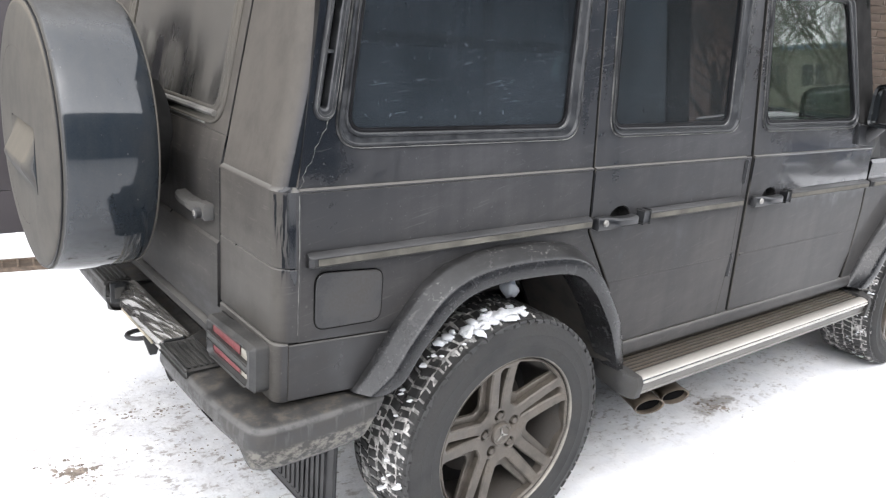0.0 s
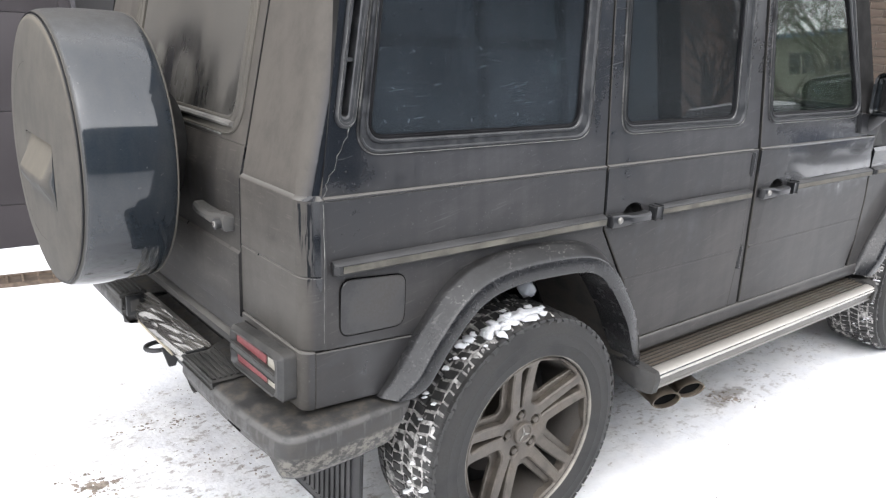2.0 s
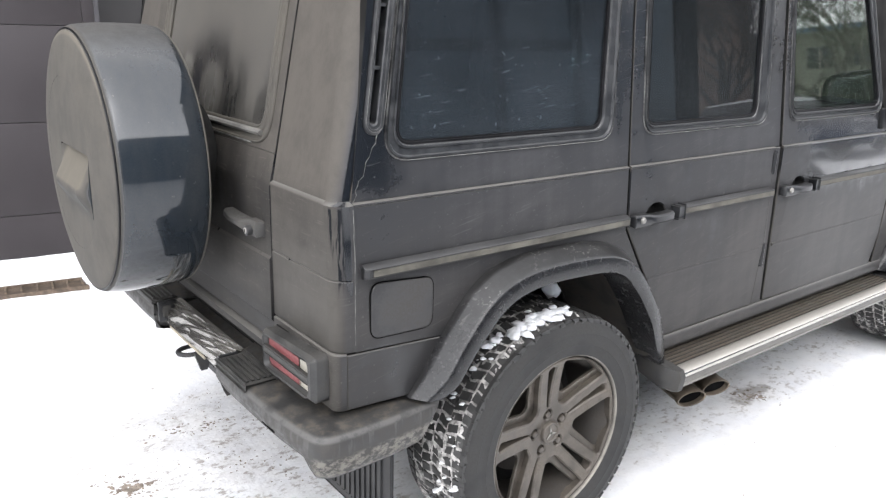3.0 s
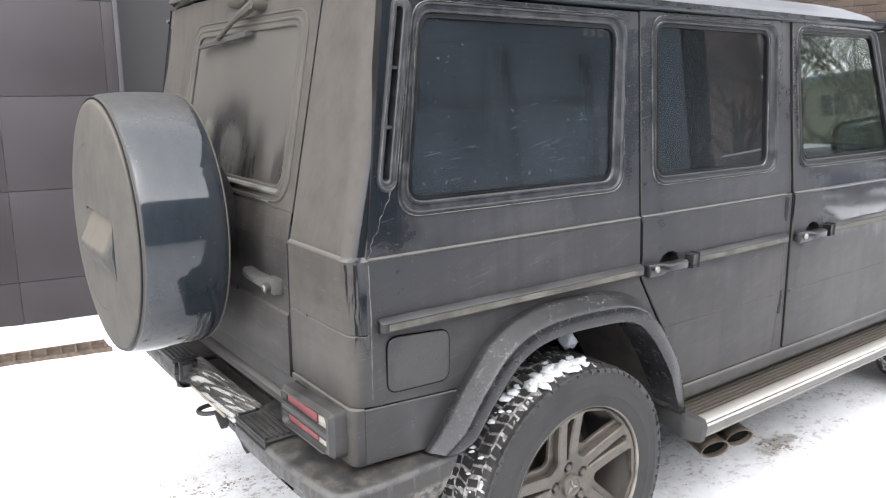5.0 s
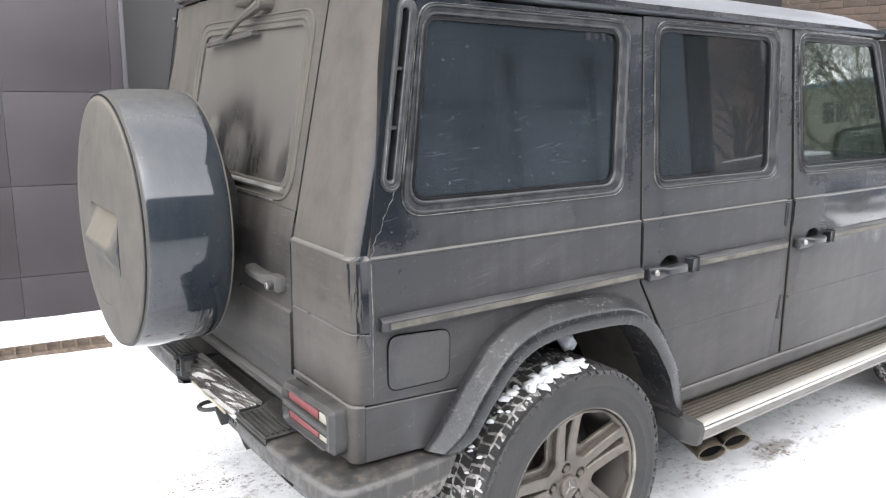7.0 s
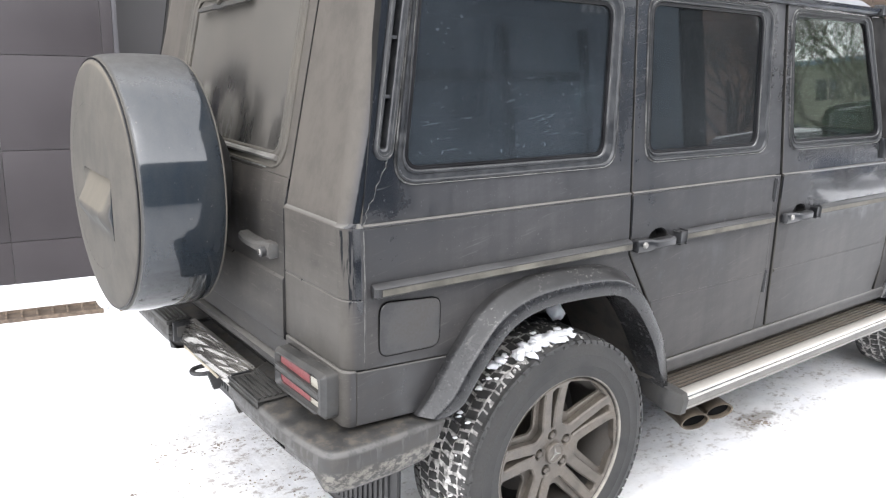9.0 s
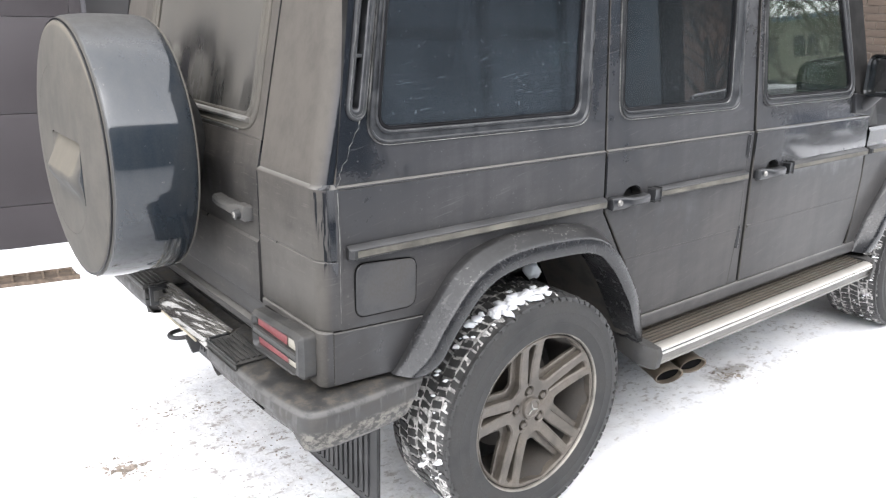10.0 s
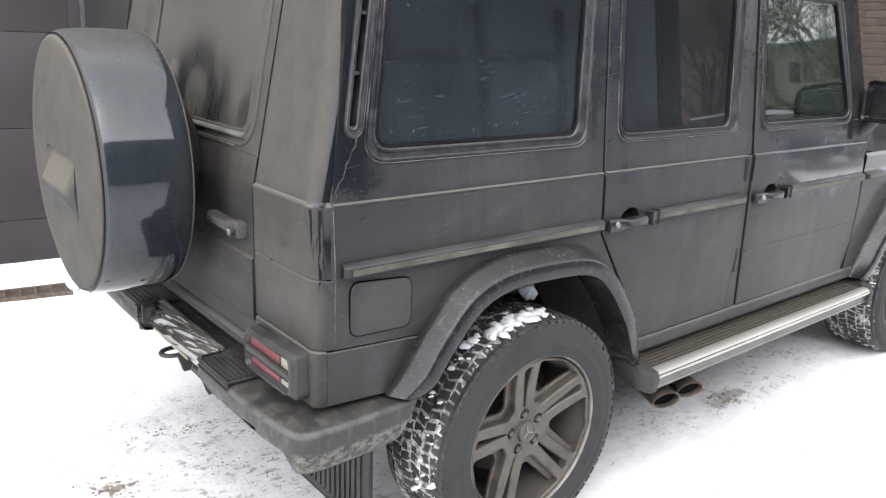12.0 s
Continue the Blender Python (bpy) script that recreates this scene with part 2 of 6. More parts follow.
def cover_paint():
    """Lacquered spare wheel cover: a dusty outer face, a cleaner glossy rim."""
    m, nt, b = mat_new("spare_cover_lacquer")
    pos, nor = where(nt)
    nrm = nt.nodes.new("ShaderNodeSeparateXYZ")
    nt.links.new(nor, nrm.inputs[0])
    back = math_node(nt, 'MULTIPLY', nrm.outputs[0], -1.0)
    fine = noise_at(nt, pos, 240.0, 3.0)
    cloud = noise_at(nt, pos, 5.0, 5.0)
    f = math_node(nt, 'ADD', ramp(nt, back, 0.30, 0.80, 0.11, 0.88), math_node(nt, 'MULTIPLY', math_node(nt, 'SUBTRACT', cloud, 0.5), 0.35))
    runs = noise_at(nt, pos, 6.0, 4.0, (6, 6, 0.8))
    f = math_node(nt, 'ADD', f, math_node(nt, 'MULTIPLY', math_node(nt, 'SUBTRACT', runs, 0.5), 0.25))
    f = math_node(nt, 'ADD', f, ramp(nt, noise_at(nt, pos, 70.0, 2.0), 0.70, 0.76, 0, 0.25))
    f = math_node(nt, 'ADD', f, math_node(nt, 'MULTIPLY', math_node(nt, 'SUBTRACT', fine, 0.5), 0.2), True)
    f = math_node(nt, 'ADD', f, ramp(nt, nrm.outputs[2], 0.70, 0.97, 0.0, 0.42), True)
    # darker and glossier below the panel
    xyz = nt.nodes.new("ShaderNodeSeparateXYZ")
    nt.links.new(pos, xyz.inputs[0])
    below_panel = math_node(nt, 'ADD', xyz.outputs[2], math_node(nt, 'MULTIPLY', math_node(nt, 'SUBTRACT', cloud, 0.5), 0.05))
    below_panel = math_node(nt, 'MULTIPLY', ramp(nt, below_panel, 1.150, 1.125), ramp(nt, below_panel, 1.03, 1.11))
    below_panel = math_node(nt, 'MULTIPLY', below_panel, math_node(nt, 'MULTIPLY', ramp(nt, xyz.outputs[1], -0.225, -0.17), ramp(nt, xyz.outputs[1], 0.12, 0.06)))
    f = math_node(nt, 'SUBTRACT', f, math_node(nt, 'MULTIPLY', below_panel, math_node(nt, 'MULTIPLY', ramp(nt, back, 0.5, 0.9), 0.30)), True)
    coat = mix_col(nt, ramp(nt, noise_at(nt, pos, 9.0, 8.0, (1.2, 1.2, 0.9), 0.72), 0.36, 0.70, 0.0, 0.7), (0.084, 0.0765, 0.066), (0.056, 0.052, 0.046))
    # paler coat where the face leans back
    leaning = math_node(nt, 'MULTIPLY', ramp(nt, nrm.outputs[2], 0.22, 0.42), ramp(nt, back, 0.62, 0.80))
    coat = mix_col(nt, math_node(nt, 'MULTIPLY', leaning, 0.8), coat, (0.128, 0.114, 0.092))
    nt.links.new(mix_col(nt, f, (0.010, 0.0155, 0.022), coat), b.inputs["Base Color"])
    nt.links.new(ramp(nt, f, 0.12, 0.7, 0.07, 0.8), b.inputs["Roughness"])
    b.inputs["Coat Weight"].default_value = 0.22
    nt.links.new(ramp(nt, f, 0.3, 0.7, 0.5, 0.15), b.inputs["Specular IOR Level"])
    nt.links.new(ramp(nt, f, 0.14, 0.6, 0.03, 0.8), b.inputs["Coat Roughness"])
    return m


def glass(name, tint, dust, film_col):
    m, nt, b = mat_new(name)
    pos, nor = where(nt)
    b.inputs["Base Color"].default_value = (*tint, 1)
    b.inputs["Roughness"].default_value = 0.02
    b.inputs["IOR"].default_value = 1.5
    b.inputs["Transmission Weight"].default_value = 1.0
    film = nd(nt, "ShaderNodeBsdfDiffuse", Color=(*film_col, 1))
    cloud = noise_at(nt, pos, 3.0, 5.0)
    fine = noise_at(nt, pos, 180.0, 3.0)
    streak = noise_at(nt, pos, 3.0, 5.0, (12, 12, 0.8), 0.65)
    f = math_node(nt, 'ADD', math_node(nt, 'MULTIPLY', cloud, 0.45), math_node(nt, 'MULTIPLY', fine, 0.2))
    f = math_node(nt, 'ADD', f, math_node(nt, 'MULTIPLY', streak, 0.24))
    spots = math_node(nt, 'ADD', ramp(nt, noise_at(nt, pos, 85.0, 2.0), 0.69, 0.73, 0, 0.9), ramp(nt, noise_at(nt, pos, 170.0, 1.0), 0.74, 0.79, 0, 0.9))
    nick = ramp(nt, noise_at(nt, pos, 42.0, 2.0, (0.32, 1, 3.4), 0.55, (0.0, 0.15, 0.0)), 0.64, 0.70, 0, 0.8)
    f = math_node(nt, 'ADD', ramp(nt, f, 0.30, 0.60, dust * 0.55, dust * 1.30), math_node(nt, 'MULTIPLY', math_node(nt, 'ADD', spots, math_node(nt, 'MULTIPLY', nick, 0.6)), dust * 1.9), True)
    xyz = nt.nodes.new("ShaderNodeSeparateXYZ")
    nt.links.new(pos, xyz.inputs[0])
    f = math_node(nt, 'MULTIPLY', f, ramp(nt, xyz.outputs[2], 1.75, 1.32, 0.78, 1.15), True)
    mix = nt.nodes.new("ShaderNodeMixShader")
    nt.links.new(f, mix.inputs[0])
    nt.links.new(b.outputs[0], mix.inputs[1])
    nt.links.new(film.outputs[0], mix.inputs[2])
    nt.links.new(mix.outputs[0], nt.nodes["Material Output"].inputs["Surface"])
    return m


def bumper_plastic():
    """Black plastic with brown dirt lying on top and a pale scuffed patch low on the sides."""
    m, nt, b = mat_new("dirty_bumper_plastic")
    pos, nor = where(nt)
    xyz, nrm = nt.nodes.new("ShaderNodeSeparateXYZ"), nt.nodes.new("ShaderNodeSeparateXYZ")
    nt.links.new(pos, xyz.inputs[0])
    nt.links.new(nor, nrm.inputs[0])
    cloud = noise_at(nt, pos, 20.0, 8.0, rough=0.72)
    smear = noise_at(nt, pos, 9.0, 8.0, (1, 1, 3), 0.72)
    grain = noise_at(nt, pos, 70.0, 5.0, rough=0.7)
    fine = noise_at(nt, pos, 150.0, 3.0)
    f = math_node(nt, 'ADD', math_node(nt, 'MULTIPLY', cloud, 0.6), math_node(nt, 'MULTIPLY', smear, 0.4))
    c = mix_col(nt, ramp(nt, f, 0.38, 0.66, 0.15, 0.90), (0.022, 0.022, 0.0225), (0.070, 0.066, 0.061))
    # highlight painted along the upper edge, and scrapes running down from it
    edge_glint = math_node(nt, 'MULTIPLY', ramp(nt, nrm.outputs[2], 0.22, 0.5), ramp(nt, nrm.outputs[2], 0.97, 0.80))
    scrape = math_node(nt, 'MULTIPLY', ramp(nt, noise_at(nt, pos, 24.0, 4.0, (2.2, 2.2, 0.25), 0.6), 0.50, 0.64), math_node(nt, 'MULTIPLY', ramp(nt, nrm.outputs[2], 0.9, 0.6), ramp(nt, xyz.outputs[2], 0.575, 0.635)))
    # the painted edge highlight and the scrapes together
    worn = math_node(nt, 'MAXIMUM', math_node(nt, 'MULTIPLY', edge_glint, ramp(nt, cloud, 0.36, 0.56, 0.15, 0.7)), math_node(nt, 'MULTIPLY', scrape, 0.32))
    c = mix_col(nt, worn, c, (0.115, 0.112, 0.108))
    top = math_node(nt, 'MULTIPLY', ramp(nt, nrm.outputs[2], 0.75, 0.95), ramp(nt, math_node(nt, 'ADD', math_node(nt, 'MULTIPLY', cloud, 0.6), math_node(nt, 'MULTIPLY', grain, 0.4)), 0.47, 0.60, 0.0, 0.6))
    c = mix_col(nt, top, c, (0.095, 0.082, 0.066))
    scuff = math_node(nt, 'MULTIPLY', ramp(nt, xyz.outputs[2], 0.602, 0.585), ramp(nt, xyz.outputs[2], 0.540, 0.552))
    scuff = math_node(nt, 'MULTIPLY', scuff, ramp(nt, math_node(nt, 'ABSOLUTE', xyz.outputs[1]), 0.855, 0.875))
    grit = noise_at(nt, pos, 45.0, 5.0, (1, 1, 1.6), 0.7)
    c = mix_col(nt, math_node(nt, 'MULTIPLY', scuff, ramp(nt, grit, 0.42, 0.58, 0.0, 0.8)), c, (0.165, 0.155, 0.135))
    nt.links.new(c, b.inputs["Base Color"])
    nt.links.new(ramp(nt, f, 0.35, 0.65, 0.36, 0.75), b.inputs["Roughness"])
    nt.links.new(ramp(nt, f, 0.38, 0.58, 0.45, 0.22), b.inputs["Specular IOR Level"])
    bump(nt, b, math_node(nt, 'ADD', fine, grit), 0.15, 0.001)
    return m


def rear_film():
    """Rear glass under a film of dust, with paler wiped patches and dark runs below them."""
    m, nt, b = mat_new("dust_smeared_rear_glass")
    pos, nor = where(nt)
    xyz = nt.nodes.new("ShaderNodeSeparateXYZ")
    nt.links.new(pos, xyz.inputs[0])
    cloud = noise_at(nt, pos, 4.5, 6.0, rough=0.6)
    runs = noise_at(nt, pos, 2.6, 5.0, (6, 6, 1.3), 0.55)
    fine = noise_at(nt, pos, 200.0, 3.0)
    low = ramp(nt, xyz.outputs[2], 1.62, 1.33)
    f = math_node(nt, 'ADD', 0.82, math_node(nt, 'MULTIPLY', math_node(nt, 'SUBTRACT', cloud, 0.5), 0.5))
    dark = math_node(nt, 'MULTIPLY', ramp(nt, runs, 0.38, 0.66), low)
    f = math_node(nt, 'SUBTRACT', f, math_node(nt, 'MULTIPLY', dark, 0.5))
    f = math_node(nt, 'ADD', f, math_node(nt, 'MULTIPLY', math_node(nt, 'SUBTRACT', fine, 0.5), 0.15), True)
    # a dried splash, and a wiped dark patch round it
    wob = math_node(nt, 'MULTIPLY', math_node(nt, 'SUBTRACT', noise_at(nt, pos, 14.0, 5.0, (1, 1, 0.5), 0.65), 0.5), 0.9)
    far = [math_node(nt, 'MULTIPLY', math_node(nt, 'ADD', xyz.outputs[k], -c0), 1.0 / w) for k, c0, w in ((1, -0.02, 0.085), (2, 1.385, 0.085))]
    dist = math_node(nt, 'SQRT', math_node(nt, 'ADD', math_node(nt, 'POWER', far[0], 2.0), math_node(nt, 'POWER', far[1], 2.0)))
    dist = math_node(nt, 'ADD', dist, wob)
    pale = ramp(nt, dist, 1.15, 0.6)
    f = math_node(nt, 'SUBTRACT', f, math_node(nt, 'MULTIPLY', ramp(nt, dist, 2.9, 1.3), 0.34), True)
    far2 = [math_node(nt, 'MULTIPLY', math_node(nt, 'ADD', xyz.outputs[k], -c0), 1.0 / w) for k, c0, w in ((1, 0.185, 0.05), (2, 1.44, 0.05))]
    dist2 = math_node(nt, 'SQRT', math_node(nt, 'ADD', math_node(nt, 'POWER', far2[0], 2.0), math_node(nt, 'POWER', far2[1], 2.0)))
    pale = math_node(nt, 'MAXIMUM', pale, ramp(nt, math_node(nt, 'ADD', dist2, wob), 1.15, 0.5))
    c = mix_col(nt, f, (0.016, 0.017, 0.018), (0.076, 0.069, 0.059))
    c = mix_col(nt, math_node(nt, 'MULTIPLY', pale, 0.62), c, (0.15, 0.143, 0.126))
    nt.links.new(c, b.inputs["Base Color"])
    nt.links.new(ramp(nt, f, 0.1, 0.8, 0.15, 0.8), b.inputs["Roughness"])
    return m


def snow_mat():
    m, nt, b = mat_new("trodden_snow")
    pos, nor = where(nt)
    big = noise_at(nt, pos, 0.9, 5.0)
    mid = noise_at(nt, pos, 7.0, 5.0)
    fine = noise_at(nt, pos, 60.0, 4.0)
    base = mix_col(nt, ramp(nt, mid, 0.3, 0.7), (0.80, 0.81, 0.83), (0.88, 0.88, 0.88))
    # trodden-in dirt, thickest where the car has driven in
    xyz = nt.nodes.new("ShaderNodeSeparateXYZ")
    nt.links.new(pos, xyz.inputs[0])
    side = ramp(nt, math_node(nt, 'ABSOLUTE', math_node(nt, 'ADD', xyz.outputs[1], -0.05)), 1.5, 0.5)
    near = math_node(nt, 'MULTIPLY', ramp(nt, xyz.outputs[0], -2.4, -0.7), side)
    prints = noise_at(nt, pos, 9.0, 5.0, (0.85, 1.25, 1), 0.68)
    speck = math_node(nt, 'ADD', math_node(nt, 'MULTIPLY', prints, 0.6), math_node(nt, 'MULTIPLY', fine, 0.4))
    lvl = math_node(nt, 'ADD', speck, math_node(nt, 'MULTIPLY', near, 0.075))
    dirt = ramp(nt, lvl, 0.635, 0.73, 0.0, 0.6)
    slush = math_node(nt, 'MULTIPLY', ramp(nt, math_node(nt, 'ADD', math_node(nt, 'MULTIPLY', big, 0.5), math_node(nt, 'MULTIPLY', prints, 0.5)), 0.44, 0.62, 0.0, 0.5), near)
    c = mix_col(nt, slush, base, (0.62, 0.61, 0.60))
    # churned grey snow behind the bumper; beside the board also the car's shade, painted in
    for cx, cy, wx, wy, much in ((-0.50, 0.0, 0.60, 0.80, 0.78), (1.6, -0.48, 1.3, 0.36, 0.62)):
        e = [math_node(nt, 'MULTIPLY', math_node(nt, 'ADD', xyz.outputs[k], -c0), 1.0 / w) for k, c0, w in ((0, cx, wx), (1, cy, wy))]
        zone = ramp(nt, math_node(nt, 'ADD', math_node(nt, 'MULTIPLY', e[0], e[0]), math_node(nt, 'MULTIPLY', e[1], e[1])), 1.25, 0.25)
        churn_shade = noise_at(nt, pos, 30.0, 6.0, (0.8, 1.2, 1), 0.68)
        patch = math_node(nt, 'MULTIPLY', ramp(nt, churn_shade, 0.52, 0.62), ramp(nt, noise_at(nt, pos, 5.0, 3.0), 0.40, 0.58, 0.1, 1.0))
        c = mix_col(nt, math_node(nt, 'MULTIPLY', math_node(nt, 'MULTIPLY', patch, zone), much), c, (0.32, 0.285, 0.255))
    c = mix_col(nt, dirt, c, (0.29, 0.237, 0.19))
    # melted soot beside the exhaust
    off = [math_node(nt, 'MULTIPLY', math_node(nt, 'ADD', xyz.outputs[k], -c0), 1.0 / w) for k, c0, w in ((0, 1.50, 0.20), (1, -0.68, 0.085))]
    spot = math_node(nt, 'ADD', math_node(nt, 'MULTIPLY', off[0], off[0]), math_node(nt, 'MULTIPLY', off[1], off[1]))
    spot = math_node(nt, 'ADD', spot, math_node(nt, 'MULTIPLY', math_node(nt, 'SUBTRACT', prints, 0.5), 3.2))
    c = mix_col(nt, ramp(nt, spot, 0.75, 0.15, 0.0, 0.65), c, (0.17, 0.145, 0.12))
    nt.links.new(c, b.inputs["Base Color"])
    b.inputs["Roughness"].default_value = 0.75
    b.inputs["Subsurface Weight"].default_value = 0.0
    bump(nt, b, math_node(nt, 'ADD', math_node(nt, 'MULTIPLY', mid, 1.0), math_node(nt, 'MULTIPLY', fine, 0.4)), 0.6, 0.012)
    return m


PAINT = car_paint()
COVER = cover_paint()
TINT = glass("dark_tinted_glass", (0.035, 0.045, 0.055), 0.30, (0.056, 0.067, 0.078))
TINT_DOOR = glass("dark_tinted_door_glass", (0.035, 0.045, 0.055), 0.18, (0.066, 0.074, 0.080))
CLEAR = glass("greenish_clear_glass", (0.42, 0.55, 0.49), 0.04, (0.12, 0.13, 0.13))
PLASTIC = plain("weathered_black_plastic", (0.014, 0.0145, 0.016), 0.28, dust=0.26, scale=7, dust_col=(0.070, 0.068, 0.064))
BUMPER = bumper_plastic()
FLAREPL = plain("scuffed_flare_plastic", (0.013, 0.013, 0.0138), 0.26, dust=0.16, scale=26, grain=90.0, dust_col=(0.080, 0.077, 0.071), settle=0.12, spec=0.42, chips=0.45)
LINER = plain("muddy_arch_liner", (0.038, 0.034, 0.031), 0.8, dust=0.5, scale=16, dust_col=(0.080, 0.069, 0.057))
LAMPPL = plain("dusty_lamp_plastic", (0.022, 0.022, 0.022), 0.45, dust=0.5, scale=12, dust_col=(0.070, 0.066, 0.060))
FLAP = plain("dust_dulled_flap_paint", (0.022, 0.022, 0.023), 0.35, dust=0.45, scale=7, dust_col=(0.072, 0.066, 0.059))
GREYPL = plain("dusty_grey_plastic", (0.04, 0.04, 0.04), 0.5, dust=0.6, dust_col=(0.078, 0.073, 0.065))
RUBBER = plain("black_rubber", (0.022, 0.022, 0.023), 0.55, dust=0.3, dust_col=(0.075, 0.071, 0.066))
SEAL = plain("dusty_window_seal", (0.018, 0.019, 0.021), 0.32, var=0.2, scale=34, dust=0.40, dust_col=(0.074, 0.075, 0.076), settle=0.5)
DUSTLINE = plain("pale_dust_line", (0.15, 0.147, 0.138), 0.8, var=0.5, scale=40)
BEAD = plain("dust_edged_bead", (0.02, 0.02, 0.021), 0.35, dust=0.46, dust_col=(0.38, 0.375, 0.36), settle=0.9)
BLACKSEAL = plain("black_glass_seal", (0.008, 0.008, 0.009), 0.4)
GLOSS = plain("glossy_black_lacquer", (0.008, 0.009, 0.010), 0.16, var=0.2, bmp=0.03)
PIT = plain("black_hollow", (0.006, 0.006, 0.006), 1.0)
DARK = plain("dark_underbody", (0.019, 0.0185, 0.018), 0.95)
CABIN = plain("dark_cabin_trim", (0.016, 0.016, 0.018), 0.8)
TYRE = plain("dusty_tyre_rubber", (0.022, 0.022, 0.022), 0.75, dust=0.5, scale=9, dust_col=(0.043, 0.041, 0.038))
TREAD = plain("wet_tread_rubber", (0.026, 0.0255, 0.025), 0.5, dust=0.25, scale=30, dust_col=(0.10, 0.097, 0.092))
RIM = plain("brake_dusted_alloy", (0.100, 0.088, 0.075), 0.36, 0.45, dust=0.42, scale=16, dust_col=(0.070, 0.057, 0.044))
BARREL = plain("dark_dusty_barrel", (0.030, 0.027, 0.024), 0.6, dust=0.45, scale=6, dust_col=(0.060, 0.051, 0.042))
DISC = plain("brown_brake_disc", (0.035, 0.029, 0.024), 0.6)
RIMEDGE = plain("worn_rim_edge", (0.22, 0.205, 0.18), 0.42, 0.5, dust=0.3, dust_col=(0.10, 0.088, 0.073))
LIP = plain("bare_alloy_edge", (0.30, 0.29, 0.27), 0.4, 0.6, dust=0.4, dust_col=(0.12, 0.11, 0.10))
STEEL = plain("polished_steel", (0.50, 0.48, 0.44), 0.22, 1.0, var=0.12, scale=2, grain=6.0, bmp=0.0, dust=0.05, dust_col=(0.085, 0.072, 0.056), settle=0.42)
MUDDY = plain("brown_mud_in_tread", (0.016, 0.013, 0.011), 0.8, dust=0.25, scale=9, dust_col=(0.034, 0.028, 0.022))
STEELM = plain("dull_board_steel", (0.20, 0.192, 0.18), 0.40, 1.0, var=0.2, scale=5, bmp=0.02, dust=0.30, dust_col=(0.10, 0.088, 0.072))
STEELD = plain("muddy_step_steel", (0.10, 0.086, 0.070), 0.42, 0.6, dust=0.62, scale=12, dust_col=(0.060, 0.048, 0.036))
EXH = plain("sooty_exhaust_steel", (0.17, 0.14, 0.11), 0.35, 1.0, dust=0.4, dust_col=(0.070, 0.056, 0.043))
RED = plain("dusty_red_lens", (0.20, 0.035, 0.042), 0.3, dust=0.65, dust_col=(0.17, 0.085, 0.082))
WHITE = plain("dusty_clear_lens", (0.28, 0.262, 0.222), 0.3, dust=0.4, dust_col=(0.20, 0.183, 0.152))
FOIL = plain("crumpled_clear_foil", (0.30, 0.29, 0.27), 0.22, 0.9, var=0.35, scale=7, bmp=0.02, dust=0.08, dust_col=(0.20, 0.18, 0.14))
DUSTY = plain("thick_road_dust", (0.060, 0.055, 0.047), 0.8, var=0.2, scale=5, dust=0.6, dust_col=(0.082, 0.075, 0.063))
FILM = rear_film()
TAPE = plain("pale_number_plate_edge", (0.30, 0.265, 0.20), 0.6)
SNOW = snow_mat()
CLUMP = plain("packed_snow", (0.82, 0.83, 0.85), 0.7, var=0.08, scale=30, grain=90, bmp=0.5)
GREYSNOW = plain("dirty_tread_snow", (0.34, 0.33, 0.315), 0.8, var=0.65, scale=55, grain=150, bmp=0.6)
TILE = plain("dark_porcelain_tile", (0.035, 0.0310, 0.0330), 0.46, var=0.16, scale=1.1, grain=220, bmp=0.03)
TILE.node_tree.nodes["Principled BSDF"].inputs["Specular IOR Level"].default_value = 0.22
RECESS = plain("dark_recess_panel", (0.022, 0.0205, 0.0212), 0.5, var=0.18, scale=0.9, bmp=0.03, spec=0.22)
RETURN = plain("grey_corner_tile", (0.050, 0.048, 0.052), 0.4, var=0.15, scale=2.0, bmp=0.03)
GROUT = plain("pale_tile_joint", (0.13, 0.125, 0.12), 0.9)
RUST = plain("rusty_iron_grate", (0.11, 0.082, 0.06), 0.8, var=0.45, scale=30)
BRICK = plain("brown_brick", (0.075, 0.052, 0.038), 0.85, var=0.3, scale=6, bmp=0.4)
MORTAR = plain("pale_mortar", (0.13, 0.11, 0.092), 0.9)
BEIGE = plain("beige_render", (0.135, 0.135, 0.110), 0.9, var=0.12, scale=0.6)
PANE = plain("far_window_glass", (0.02, 0.022, 0.025), 0.08, bmp=0.0)
GATE = plain("dark_blue_sheet_metal", (0.054, 0.081, 0.112), 0.5, var=0.25, scale=1.2)
GATEP = plain("faded_blue_sheet_metal", (0.095, 0.135, 0.175), 0.5, var=0.25, scale=1.2)
BARK = plain("grey_bark", (0.055, 0.047, 0.040), 0.9, var=0.4)
DIRT = plain("frozen_mud", (0.25, 0.21, 0.175), 0.9, var=0.45, scale=40)
BLUE = plain("blue_car_lacquer", (0.020, 0.030, 0.052), 0.2)
GREYCAR = plain("silver_car_lacquer", (0.40, 0.41, 0.43), 0.25)
MIRROR = plain("mirror_glass", (0.85, 0.87, 0.88), 0.03, 1.0, var=0.02, bmp=0.0)
for dull, level in ((DARK, 0.06), (BLACKSEAL, 0.15), (PIT, 0.0)):
    dull.node_tree.nodes["Principled BSDF"].inputs["Specular IOR Level"].default_value = level


